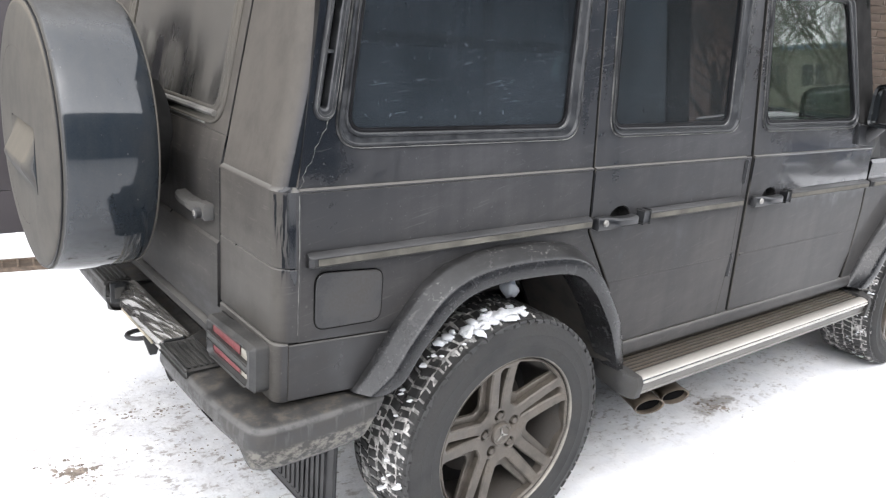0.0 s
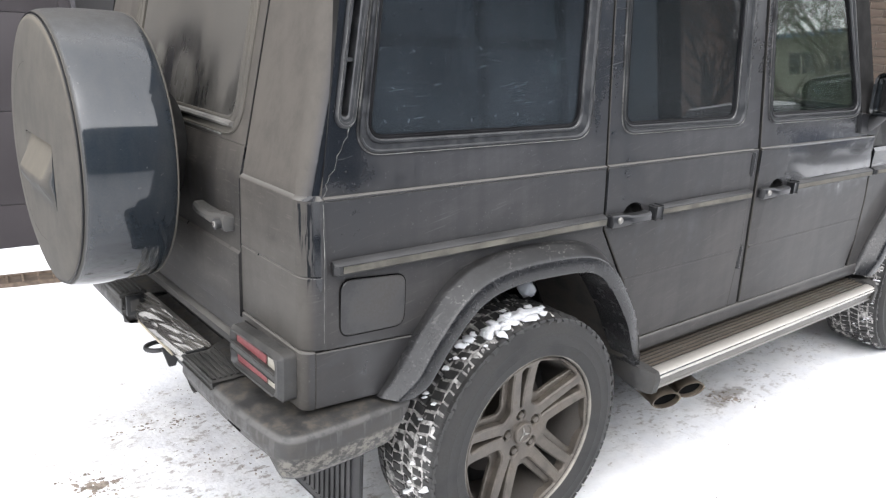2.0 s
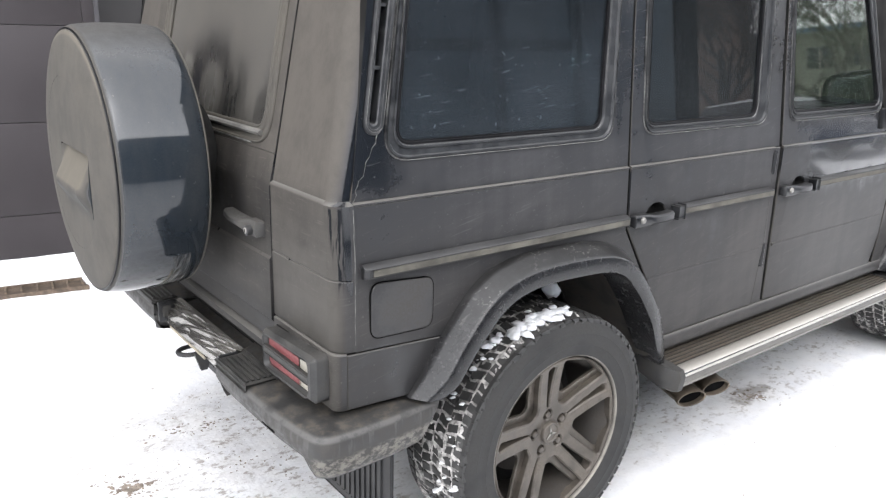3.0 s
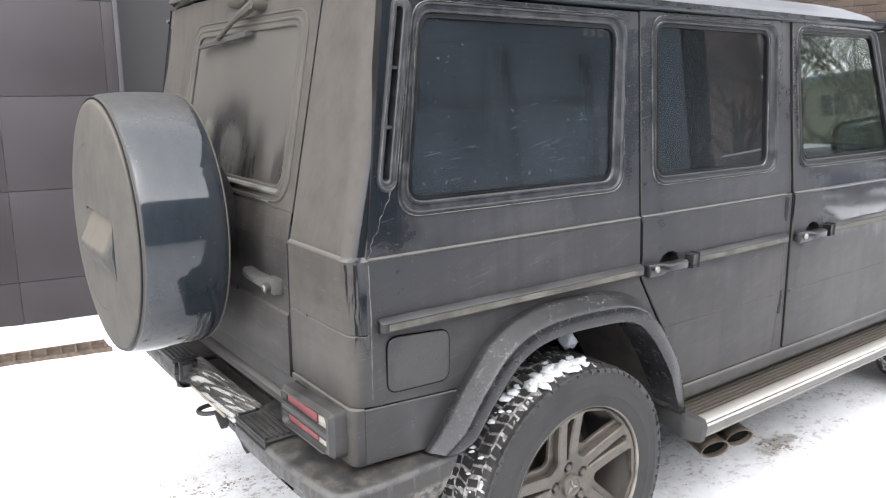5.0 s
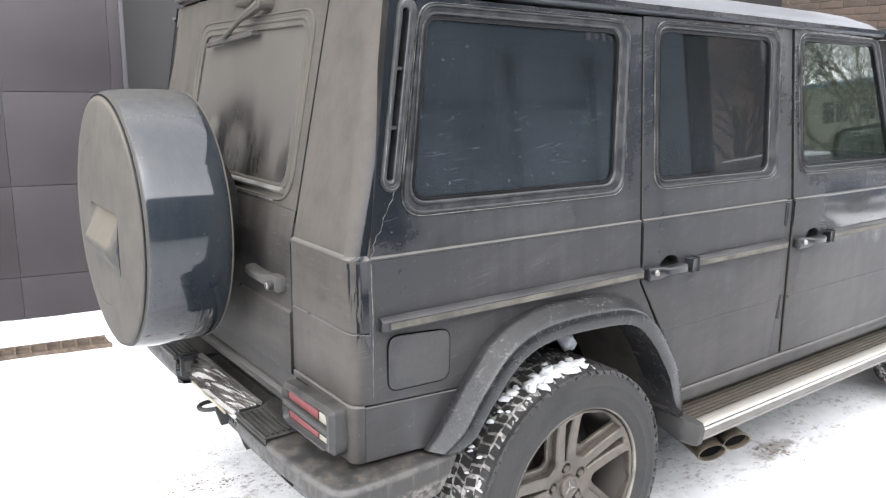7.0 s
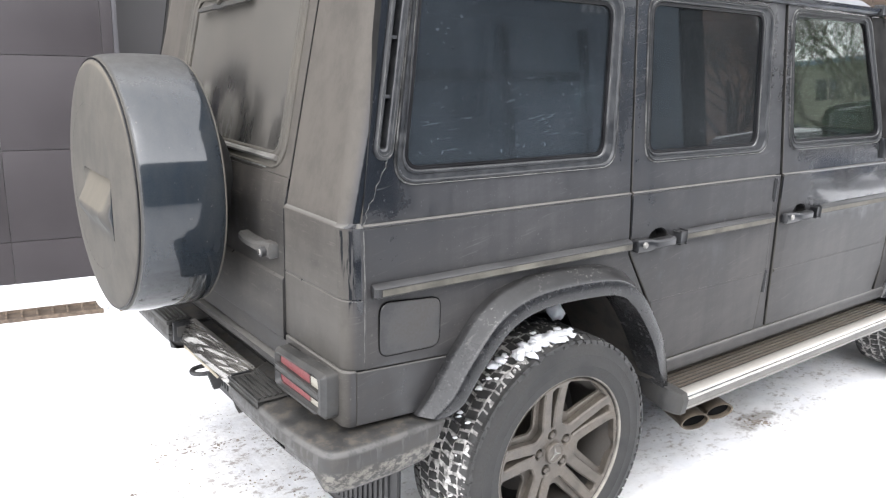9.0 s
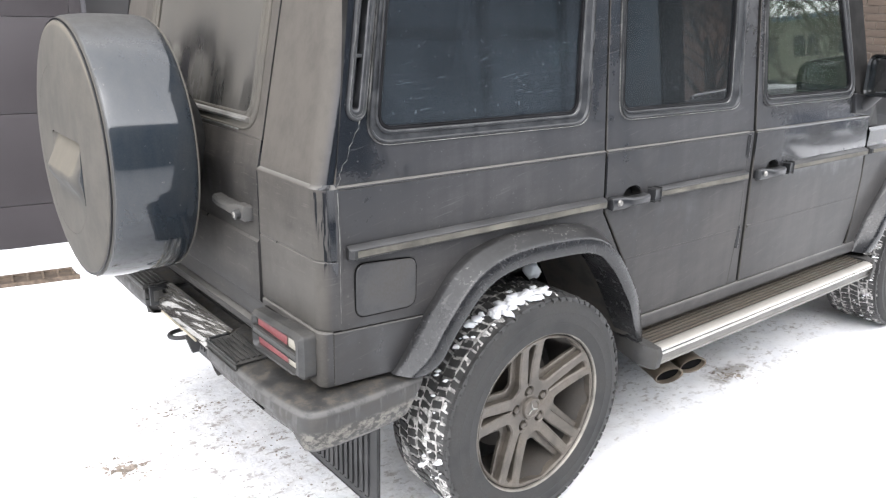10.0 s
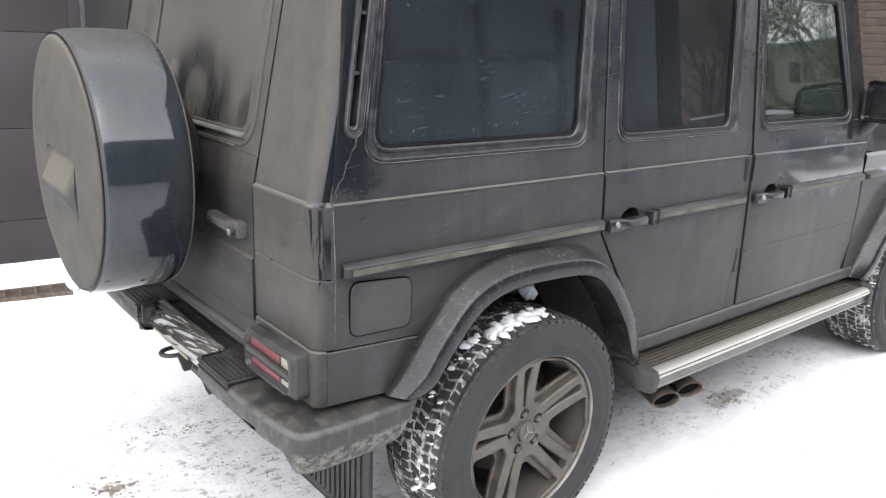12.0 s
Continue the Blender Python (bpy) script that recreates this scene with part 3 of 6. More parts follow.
# ---- mesh tools ----
def mesh_of(name, bm, mat, angle=35, recalc=True):
    if recalc:
        bmesh.ops.recalc_face_normals(bm, faces=bm.faces)
    me = bpy.data.meshes.new(name)
    bm.to_mesh(me)
    bm.free()
    me.polygons.foreach_set("use_smooth", [True] * len(me.polygons))
    me.set_sharp_from_angle(angle=radians(angle))
    for mm in (mat if isinstance(mat, (list, tuple)) else (mat, DARK if mat is PAINT else mat)):
        me.materials.append(mm)
    me.update()
    return me


def part(name, bm, mat, parent=None, label="", angle=35, recalc=True):
    ob = new(name, mesh_of(name, bm, mat, angle, recalc))
    ob.parent = parent
    if label:
        ob["label"] = label
    return ob


def thing(name, label, category, group="", kind="", at=(0, 0, 0)):
    ob = new(name)
    ob.empty_display_size = 0.2
    ob.location = at
    return tagged(ob, label, category, group, kind)


def box_in(bm, x0, x1, y0, y1, z0, z1, bev=0.0, m=None):
    r = bmesh.ops.create_cube(bm, size=1)
    vs = r["verts"]
    for v in vs:
        v.co = Vector(((x0 + x1) / 2 + v.co.x * (x1 - x0), (y0 + y1) / 2 + v.co.y * (y1 - y0), (z0 + z1) / 2 + v.co.z * (z1 - z0)))
        if m is not None:
            v.co = m @ v.co
    if bev > 0:
        es = list({e for v in vs for e in v.link_edges})
        bmesh.ops.bevel(bm, geom=es, offset=bev, segments=2, profile=0.6, affect='EDGES')
    return bm


def box(x0, x1, y0, y1, z0, z1, bev=0.0, m=None):
    return box_in(bmesh.new(), x0, x1, y0, y1, z0, z1, bev, m)


def round_poly(pts, radii, n=6):
    """A closed outline with rounded corners, as a list of points."""
    out = []
    k = len(pts)
    for i in range(k):
        p, a, b = Vector(pts[i]), Vector(pts[i - 1]), Vector(pts[(i + 1) % k])
        r = radii[i] if isinstance(radii, (list, tuple)) else radii
        if r <= 0:
            out.append(tuple(p))
            continue
        u, w = (a - p).normalized(), (b - p).normalized()
        cosang = max(-0.999, min(0.999, u.dot(w)))
        d = min(r / math.tan(math.acos(cosang) / 2), 0.48 * (a - p).length, 0.48 * (b - p).length)
        p0, p1 = p + u * d, p + w * d
        for j in range(n + 1):
            t = j / n
            out.append(tuple((1 - t) ** 2 * p0 + 2 * t * (1 - t) * p + t * t * p1))
    return out


def area2(lp):
    return sum(lp[i - 1][0] * lp[i][1] - lp[i][0] * lp[i - 1][1] for i in range(len(lp)))


def inset(lp, d):
    """The outline moved to its own inside by d."""
    s = 1 if area2(lp) > 0 else -1
    k, out = len(lp), []
    for i in range(k):
        p, a, b = Vector(lp[i]), Vector(lp[i - 1]), Vector(lp[(i + 1) % k])
        e0, e1 = (p - a), (b - p)
        if e0.length < 1e-7 or e1.length < 1e-7:
            out.append(tuple(p))
            continue
        e0.normalize(), e1.normalize()
        n0, n1 = Vector((-e0.y, e0.x)) * s, Vector((-e1.y, e1.x)) * s
        n = n0 + n1
        n = n.normalized() if n.length > 1e-6 else n0
        q = max(0.5, n.dot(n0))
        out.append(tuple(p + n * (d / q)))
    return out


def pierced(loops):
    """Triangles between an outline and many holes in it."""
    from mathutils.geometry import delaunay_2d_cdt
    pts, edges = [], []
    for lp in loops:
        k = len(pts)
        pts += [Vector((p.x, p.y)) for p in lp]
        edges += [(k + i, k + (i + 1) % len(lp)) for i in range(len(lp))]
    vs, _, faces, orig, _, _ = delaunay_2d_cdt(pts, edges, [], 0, 1e-7)

    def inside(lp, x, y):
        odd = False
        for a, b in zip(lp, lp[1:] + lp[:1]):
            if (a.y > y) != (b.y > y) and x < (b.x - a.x) * (y - a.y) / (b.y - a.y) + a.x:
                odd = not odd
        return odd
    out = []
    for f in faces:
        x, y = sum(vs[i].x for i in f) / 3, sum(vs[i].y for i in f) / 3
        if inside(loops[0], x, y) and not any(inside(lp, x, y) for lp in loops[1:]) and all(orig[i] for i in f):
            out.append([orig[i][0] for i in f])
    return out


def plate_in(bm, loops, to3, thick=0.02, bev=0.004):
    """A sheet with holes and softly turned edges. to3(u, v, depth) places a point."""
    from mathutils.geometry import tessellate_polygon
    rings = []
    for i, lp in enumerate(loops):
        ins = inset(lp, bev if i == 0 else -bev)
        rings.append((lp, ins))
    flat = [[Vector((u, v, 0)) for u, v in ins] for _, ins in rings]
    fv = [bm.verts.new(to3(u, v, 0.0)) for _, ins in rings for u, v in ins]
    tris = tessellate_polygon(flat) if len(loops) < 6 else pierced(flat)
    for tri in tris:
        try:
            bm.faces.new([fv[i] for i in tri])
        except ValueError:
            pass
    k = 0
    for lp, ins in rings:
        n = len(lp)
        top = fv[k:k + n]
        mid = [bm.verts.new(to3(u, v, bev)) for u, v in lp]
        low = [bm.verts.new(to3(u, v, thick)) for u, v in lp]
        for i in range(n):
            j = (i + 1) % n
            bm.faces.new((top[i], top[j], mid[j], mid[i]))
            bm.faces.new((mid[i], mid[j], low[j], low[i])).material_index = 1
        k += n
    return bm


def ring_in(bm, outer, inner, to3, high, bev=0.004, base=0.01):
    """A raised frame between two outlines of as many points."""
    n = len(outer)
    at = lambda k: [tuple(Vector(o).lerp(Vector(i), k)) for o, i in zip(outer, inner)]
    rows = [[bm.verts.new(to3(u, v, d)) for u, v in lp] for lp, d in
            ((outer, base), (outer, -high * 0.5), (at(0.06), -high), (at(0.16), -high), (at(0.26), -high * 0.25), (at(0.66), -high * 0.1), (at(0.74), -high * 0.75),
             (at(0.88), -high * 0.75), (inner, 0.0), (inner, base))]
    for a, b in zip(rows, rows[1:]):
        for i in range(n):
            j = (i + 1) % n
            bm.faces.new((a[i], a[j], b[j], b[i]))
    return bm


def loft_in(bm, rings, closed=True, caps=True):
    rows = [[bm.verts.new(p) for p in r] for r in rings]
    n = len(rows[0])
    for a, b in zip(rows, rows[1:]):
        for i in range(n if closed else n - 1):
            j = (i + 1) % n
            bm.faces.new((a[i], a[j], b[j], b[i]))
    if caps and closed:
        bm.faces.new(rows[0])
        bm.faces.new(rows[-1])
    return bm


def loft(rings, closed=True, caps=True):
    return loft_in(bmesh.new(), rings, closed, caps)


def revolve_in(bm, profile, place, segs=64, closed=False):
    """profile: (radius, along); place(radius, along, angle) gives the point."""
    rows = []
    for r, a in profile:
        rows.append([bm.verts.new(place(r, a, 2 * math.pi * i / segs)) for i in range(segs)])
    pairs = list(zip(rows, rows[1:])) + ([(rows[-1], rows[0])] if closed else [])
    for a, b in pairs:
        for i in range(segs):
            j = (i + 1) % segs
            bm.faces.new((a[i], a[j], b[j], b[i]))
    return bm


def tube_in(bm, pts, rad, segs=8):
    """A round bar along a polyline, with a radius or one for each point."""
    rings = []
    for i, p in enumerate(pts):
        p = Vector(p)
        a = Vector(pts[max(0, i - 1)])
        b = Vector(pts[min(len(pts) - 1, i + 1)])
        d = (b - a).normalized()
        up = Vector((0, 0, 1)) if abs(d.z) < 0.9 else Vector((1, 0, 0))
        u = d.cross(up).normalized()
        w = u.cross(d)
        r = rad[i] if isinstance(rad, (list, tuple)) else rad
        rings.append([p + (u * math.cos(2 * math.pi * k / segs) + w * math.sin(2 * math.pi * k / segs)) * r for k in range(segs)])
    return loft_in(bm, rings)


def spline(pts, n):
    """n points along a smooth curve through pts, evenly by parameter."""
    out = []
    k = len(pts) - 1
    for i in range(n):
        t = i / (n - 1) * k
        j = min(int(t), k - 1)
        f = t - j
        p = [Vector(pts[max(0, min(k, j + o))]) for o in (-1, 0, 1, 2)]
        out.append(0.5 * ((2 * p[1]) + (p[2] - p[0]) * f + (2 * p[0] - 5 * p[1] + 4 * p[2] - p[3]) * f * f + (3 * p[1] - p[0] - 3 * p[2] + p[3]) * f ** 3))
    return out


# ---- ground ----
def graded(lo, hi, step, far):
    xs = list(np.arange(lo, hi + step / 2, step))
    d, a, b = step, lo, hi
    left, right = [], []
    while b < far:
        d *= 1.35
        a -= d
        b += d
        left.append(a)
        right.append(b)
    return left[::-1] + xs + right


def ground_height(x, y):
    h = 0.011 * noise.noise(Vector((x * 1.3, y * 1.3, 0))) + 0.006 * noise.noise(Vector((x * 5, y * 5, 3))) + 0.0035 * noise.noise(Vector((x * 17, y * 17, 7)))
    clear = 1.0
    for wx in (0.0, 2.85):
        for wy in (-0.76, 0.76):
            q = math.hypot((x - wx) / 0.30, (y - wy) / 0.24)
            clear = min(clear, max(0.0, min(1.0, q - 0.6)))
    # ruts left by the tyres behind the car
    for wy in (-0.76, 0.76):
        if x < 0:
            h -= 0.012 * math.exp(-((y - wy) / 0.13) ** 4)
            h += 0.010 * math.exp(-((abs(y - wy) - 0.19) / 0.05) ** 2)
    return h * clear


def build_ground():
    xs, ys = graded(-2.6, 4.0, 0.045, 220), graded(-2.6, 3.4, 0.045, 220)
    vs = [(x, y, ground_height(x, y) if abs(x) < 9 and abs(y) < 9 else 0.0) for y in ys for x in xs]
    nx = len(xs)
    fs = [(j * nx + i, j * nx + i + 1, (j + 1) * nx + i + 1, (j + 1) * nx + i) for j in range(len(ys) - 1) for i in range(nx - 1)]
    me = bpy.data.meshes.new("ground")
    me.from_pydata(vs, [], fs)
    me.polygons.foreach_set("use_smooth", [True] * len(me.polygons))
    me.materials.append(SNOW)
    return tagged(new("ground", me), "white trodden snow with mud flecks over the yard", "snow", kind="structure")


ground = build_ground()


# ---- the car ----
car = thing("off_road_car", "boxy black off-road car caked in grey road dust on snow", "car")
RIGHT, LEFT = -1, 1
CREASE = 1.188
REAR_X = -0.740


def flank(z):
    """Half width of the body at height z."""
    if z > CREASE:
        return 0.829 - 0.0855 * (z - CREASE)
    if z > 1.06:
        return 0.835 + 0.011 * (CREASE - z) / 0.128
    return 0.846


def rear_x(z):
    return REAR_X + max(0.0, z - CREASE) * 0.205


def on_flank(s):
    return lambda u, v, d: (u, s * (flank(v) - d), v)


def edge_rear(z):
    """Where the flat flank ends towards the rounded rear corner."""
    return -0.690 if z <= CREASE else -0.690 + (z - CREASE) * 0.150


def side_mesh(loops_low, loops_up, s, thick=0.03):
    bm = bmesh.new()
    if loops_low:
        plate_in(bm, loops_low, on_flank(s), thick, 0.003)
    if loops_up:
        plate_in(bm, loops_up, on_flank(s), thick, 0.0015)
    return bm


# flare outlines along the flank: where it meets the body, and its outer lip
FLARE_BODY = [(-0.538, 0.666), (-0.482, 0.738), (-0.410, 0.842), (-0.318, 0.938), (-0.190, 0.985), (0.005, 0.992), (0.190, 0.970), (0.310, 0.900), (0.408, 0.775), (0.480, 0.645), (0.530, 0.500)]
FLARE_LIP = [(-0.468, 0.664), (-0.430, 0.708), (-0.370, 0.790), (-0.278, 0.882), (-0.165, 0.921), (0.005, 0.924), (0.165, 0.908), (0.258, 0.852), (0.352, 0.735), (0.430, 0.605), (0.490, 0.500)]

# the front flares reach down to the sill
FRONT_BODY = [(-0.660, 0.530), (-0.610, 0.610), (-0.535, 0.715)]
FRONT_LIP = [(-0.560, 0.520), (-0.520, 0.590), (-0.455, 0.690)]


def arch_cut(x0):
    """The wheel opening of the body at an axle, from rear to front."""
    pts = [(-0.500, 0.675), (-0.440, 0.740), (-0.365, 0.835), (-0.270, 0.915), (-0.150, 0.945), (0.010, 0.950), (0.160, 0.935), (0.265, 0.880), (0.365, 0.760), (0.430, 0.640), (0.470, 0.560)]
    return [(x0 + p.x, p.y) for p in spline([Vector((a, b)) for a, b in pts], 28)]


W1_OUT = [(-0.599, 1.281), (0.207, 1.281), (0.240, 1.783), (-0.516, 1.783)]
W1_IN = [(-0.568, 1.313), (0.162, 1.312), (0.199, 1.757), (-0.502, 1.757)]
W2_OUT = [(0.357, 1.283), (1.060, 1.283), (1.062, 1.792), (0.361, 1.792)]
W2_IN = [(0.372, 1.307), (0.994, 1.307), (1.004, 1.773), (0.377, 1.773)]
W3_OUT = [(1.224, 1.281), (2.012, 1.281), (1.806, 1.798), (1.188, 1.798)]
W3_IN = [(1.242, 1.309), (1.979, 1.309), (1.768, 1.784), (1.202, 1.784)]


def window_set(s, parent, w_out, w_in, mat, label):
    """Glass, seal and a raised frame round an opening in the flank."""
    o = round_poly(w_out, 0.062)
    i = round_poly(w_in, 0.046)
    fr = part("window_frame", ring_in(bmesh.new(), o, i, on_flank(s), 0.007, base=0.02), SEAL, parent, "raised dusty black window surround")
    part("frame_bead", ring_in(bmesh.new(), inset(o, -0.0045), inset(o, 0.003), on_flank(s), 0.0045, 0.002, base=0.01), BEAD, parent, "dust-edged window bead")
    part("glass_seal", ring_in(bmesh.new(), inset(i, -0.003), inset(i, 0.010), on_flank(s), -0.0015, 0.002, base=0.02), BLACKSEAL, parent, "black rubber seal")
    part("inner_bead", ring_in(bmesh.new(), inset(i, -0.0065), inset(i, -0.0015), on_flank(s), 0.0040, 0.002, base=0.01), BEAD, parent, "dust-edged inner bead")
    lp = inset(round_poly(w_in, 0.046), -0.006)
    bm = bmesh.new()
    plate_in(bm, [lp], lambda u, v, d: (u, s * (flank(v) - 0.007 - d), v), 0.004, 0.0005)
    back = [bm.verts.new((u, s * (flank(v) - 0.011), v)) for u, v in lp]
    bm.faces.new(back)
    bmesh.ops.remove_doubles(bm, verts=bm.verts, dist=0.0001)
    part("window_glass", bm, mat, parent, label)
    return fr


def side_of_car(s):
    # rear quarter
    quarter = part("quarter_panel", side_mesh(
        [[(edge_rear(0.7), CREASE - 0.003), (edge_rear(0.7), 0.8265), (-0.43, 0.811)] + [p for p in arch_cut(0) if (p[1] > 0.816 and p[0] < 0.0) or 0.0 <= p[0] < 0.370] + [(0.420, 0.790), (0.289, 0.993), (0.289, CREASE - 0.003)]],
        [[(edge_rear(1.19), CREASE + 0.004), (0.289, CREASE + 0.004), (0.298, 1.800), (edge_rear(1.80), 1.800)], round_poly(W1_OUT, 0.062), vent_capsule(0.012, 0.03, 0.006)], s), PAINT, car)
    part("belt_ledge", ledge(-0.690, 0.289, s), PAINT, quarter)
    low = part("lower_quarter_panel", side_mesh([[(-0.715, 0.8252), (-0.715, 0.680), (-0.505, 0.668)] + [p for p in arch_cut(0) if p[1] < 0.800 and p[0] < 0] + [(-0.400, 0.8070)]], None, s), PAINT, car)
    window_set(s, quarter, W1_OUT, W1_IN, TINT, "dark tinted dusty rear side glass")
    # rear door
    rd_low = [(0.297, CREASE - 0.003), (0.297, 0.995), (0.4285, 0.793)] + [p for p in arch_cut(0) if p[0] > 0.432] + [(0.505, 0.581), (1.098, 0.581), (1.112, 0.70), (1.129, 0.83), (1.133, CREASE - 0.003)]
    rd = part("rear_door", side_mesh([rd_low, cup_outline(0.300)], [[(0.298, CREASE + 0.004), (1.133, CREASE + 0.004), (1.112, 1.812), (0.306, 1.804)], round_poly(W2_OUT, 0.062)], s), PAINT, car)
    part("belt_ledge", ledge(0.298, 1.133, s), PAINT, rd)
    window_set(s, rd, W2_OUT, W2_IN, TINT_DOOR, "dark tinted rear door glass")
    # centre post
    post = part("centre_post", side_mesh([[(1.140, CREASE), (1.136, 0.83), (1.105, 0.566), (1.178, 0.566), (1.178, CREASE)]], [[(1.140, CREASE + 0.001), (1.178, CREASE + 0.001), (1.152, 1.815), (1.119, 1.815)]], s, 0.02), PAINT, car)
    post.location.y = -s * 0.006
    for zz in (1.135, 0.775):
        bm = bmesh.new()
        tube_in(bm, [(1.134, s * (flank(zz) + 0.001), zz - 0.045), (1.134, s * (flank(zz) + 0.001), zz + 0.045)], 0.009, 8)
        box_in(bm, 1.120, 1.134, s * (flank(zz) - 0.012), s * (flank(zz) + 0.004), zz - 0.036, zz + 0.036, 0.002)
        part("door_hinge", bm, PLASTIC, post, "black door hinge")
    # front door
    fd_low = [(1.186, CREASE - 0.003), (1.184, 0.581), (2.100, 0.572), (2.150, 0.70), (2.166, 0.90), (2.168, CREASE - 0.003)]
    fd = part("front_door", side_mesh([fd_low, cup_outline(1.190)], [[(1.186, CREASE + 0.004), (2.168, CREASE + 0.004), (2.055, 1.300), (1.885, 1.806), (1.160, 1.818)], round_poly(W3_OUT, 0.062)], s), PAINT, car)
    part("belt_ledge", ledge(1.186, 2.168, s), PAINT, fd)
    window_set(s, fd, W3_OUT, W3_IN, CLEAR, "clear greenish front door glass")
    trim = [(2.015, 1.286), (2.054, 1.299), (1.884, 1.803), (1.812, 1.800)]
    part("door_edge_trim", plate_in(bmesh.new(), [trim], lambda u, v, d: (u, s * (flank(v) + 0.003 - d), v), 0.004, 0.001), DARK, fd, "matt black trim at the door's front edge")
    for xa, xb, holder in ((0.425, 1.118, rd), (1.192, 2.148, fd)):
        line = loft([[(x, s * (0.846 + a), 0.808 + b) for a, b in ((-0.004, -0.006), (0.0008, -0.005), (0.0020, 0.0), (0.0004, 0.006), (-0.004, 0.007))] for x in (xa, xb)])
        part("press_line", line, PAINT, holder)
    # rubbing strips and handles
    for x0, x1, holder in ((-0.672, 0.284, quarter), (0.542, 1.118, rd), (1.432, 2.150, fd), (2.185, 2.36, car)):
        strip(x0, x1, s, holder)
    for x0, holder in ((0.300, rd), (1.190, fd)):
        door_handle(x0, s, holder)
    # sill
    bm = loft([[(x, s * 0.846, 0.577), (x, s * 0.852, 0.572), (x, s * 0.860, 0.545), (x, s * 0.857, 0.532), (x, s * 0.842, 0.524), (x, s * 0.70, 0.524), (x, s * 0.70, 0.573)] for x in (0.46, 1.2, 2.26)])
    part("sill", bm, PAINT, car)
    # front wing
    fw = [(2.176, 1.120), (2.176, 0.90), (2.158, 0.70), (2.130, 0.560), (2.27, 0.560)] + [p for p in arch_cut(2.85) if p[0] < 3.25] + [(3.30, 0.60), (3.42, 0.60), (3.45, 1.10)]
    wing = part("front_wing", side_mesh([fw], None, s), PAINT, car)
    bm = bmesh.new()
    loft_in(bm, [[(x, s * 0.846, 1.118), (x, s * 0.836, 1.134), (x, s * 0.62, 1.142), (x, s * 0.62, 1.02), (x, s * 0.84, 1.02)] for x in (2.176, 2.6, 3.45)])
    part("wing_top", bm, GLOSS, wing)
    cowl = bmesh.new()
    loft_in(cowl, [[(2.176, s * 0.832, 1.14), (2.176, s * 0.826, 1.27), (2.176, s * 0.60, 1.30), (2.176, s * 0.60, 1.14)],
                   [(2.30, s * 0.822, 1.14), (2.30, s * 0.80, 1.225), (2.30, s * 0.58, 1.25), (2.30, s * 0.58, 1.14)]])
    part("cowl_panel", cowl, BLACKSEAL, wing)
    # windscreen post
    bm = loft([[(2.200, s * 0.818, 1.25), (2.040, s * 0.8205, 1.25), (2.040, s * 0.77, 1.25), (2.200, s * 0.77, 1.25)],
               [(1.970, s * 0.770, 1.815), (1.855, s * 0.772, 1.815), (1.855, s * 0.72, 1.815), (1.970, s * 0.72, 1.815)]])
    bmesh.ops.bevel(bm, geom=list(bm.edges), offset=0.012, segments=2, affect='EDGES')
    part("windscreen_post", bm, DARK, car, "dull black windscreen post")
    for x0 in (0.0, 2.85):
        flare(x0, s, FLARE_BODY if x0 == 0.0 else FRONT_BODY + FLARE_BODY[2:], FLARE_LIP if x0 == 0.0 else FRONT_LIP + FLARE_LIP[2:])
        liner(x0, s)
    air_vent(s, quarter)
    running_board(s)
    rear_corner(s)
    tail_light(s)
    door_mirror(s)
    mud_flap(s)


def ledge(x0, x1, s):
    """The small step at the belt line, where dust settles."""
    z = CREASE
    sec = [(flank(z - 0.004) - 0.004, z - 0.005), (flank(z - 0.004) + 0.0015, z - 0.003), (flank(z - 0.004) + 0.002, z + 0.0008), (flank(z + 0.004), z + 0.0042), (flank(z + 0.006) - 0.006, z + 0.006)]
    return loft([[(x, s * a, b) for a, b in sec] for x in (x0 + 0.001, x1 - 0.001)])


STRIP = plain("dusty_strip_plastic", (0.024, 0.024, 0.025), 0.4, dust=0.40, scale=5, dust_col=(0.080, 0.078, 0.074), settle=0.10)
RIBBED = plain("pale_ribbed_rubber", (0.120, 0.112, 0.094), 0.6, var=0.45, scale=9, dust=0.45, dust_col=(0.185, 0.174, 0.150))


def strip(x0, x1, s, holder):
    """Wedge-shaped rubbing strip with a fine-ribbed insert along its outer face."""
    y = 0.843
    sec = [(y, 1.0455), (y + 0.010, 1.0440), (y + 0.022, 1.0385), (y + 0.0245, 1.0365), (y + 0.0245, 1.0345), (y + 0.021, 1.0335), (y + 0.021, 1.0165), (y + 0.0235, 1.0155), (y + 0.0225, 1.0135), (y + 0.015, 1.0105), (y, 1.009)]
    xs = (x0, x0 + 0.010, x1 - 0.006, x1)
    shrink = (0.6, 1, 1, 0.7)
    bm = loft([[(x, s * (y + (a - y) * k), 1.022 + (b - 1.022) * (0.85 + 0.15 * k)) for a, b in sec] for x, k in zip(xs, shrink)])
    part("side_strip", bm, STRIP, holder, "dusty black rubbing strip")
    prof = [(y + 0.018, 1.0332)]
    for k in range(6):
        z = 1.0330 - 0.0027 * k
        prof += [(y + 0.0238, z - 0.0003), (y + 0.0246, z - 0.0007), (y + 0.0246, z - 0.0018), (y + 0.0230, z - 0.0024)]
    prof.append((y + 0.018, 1.0166))
    part("strip_insert", loft([[(x, s * a, b) for a, b in prof] for x in (x0 + 0.020, x1 - 0.007)]), RIBBED, holder, "pale ribbed rubber insert")


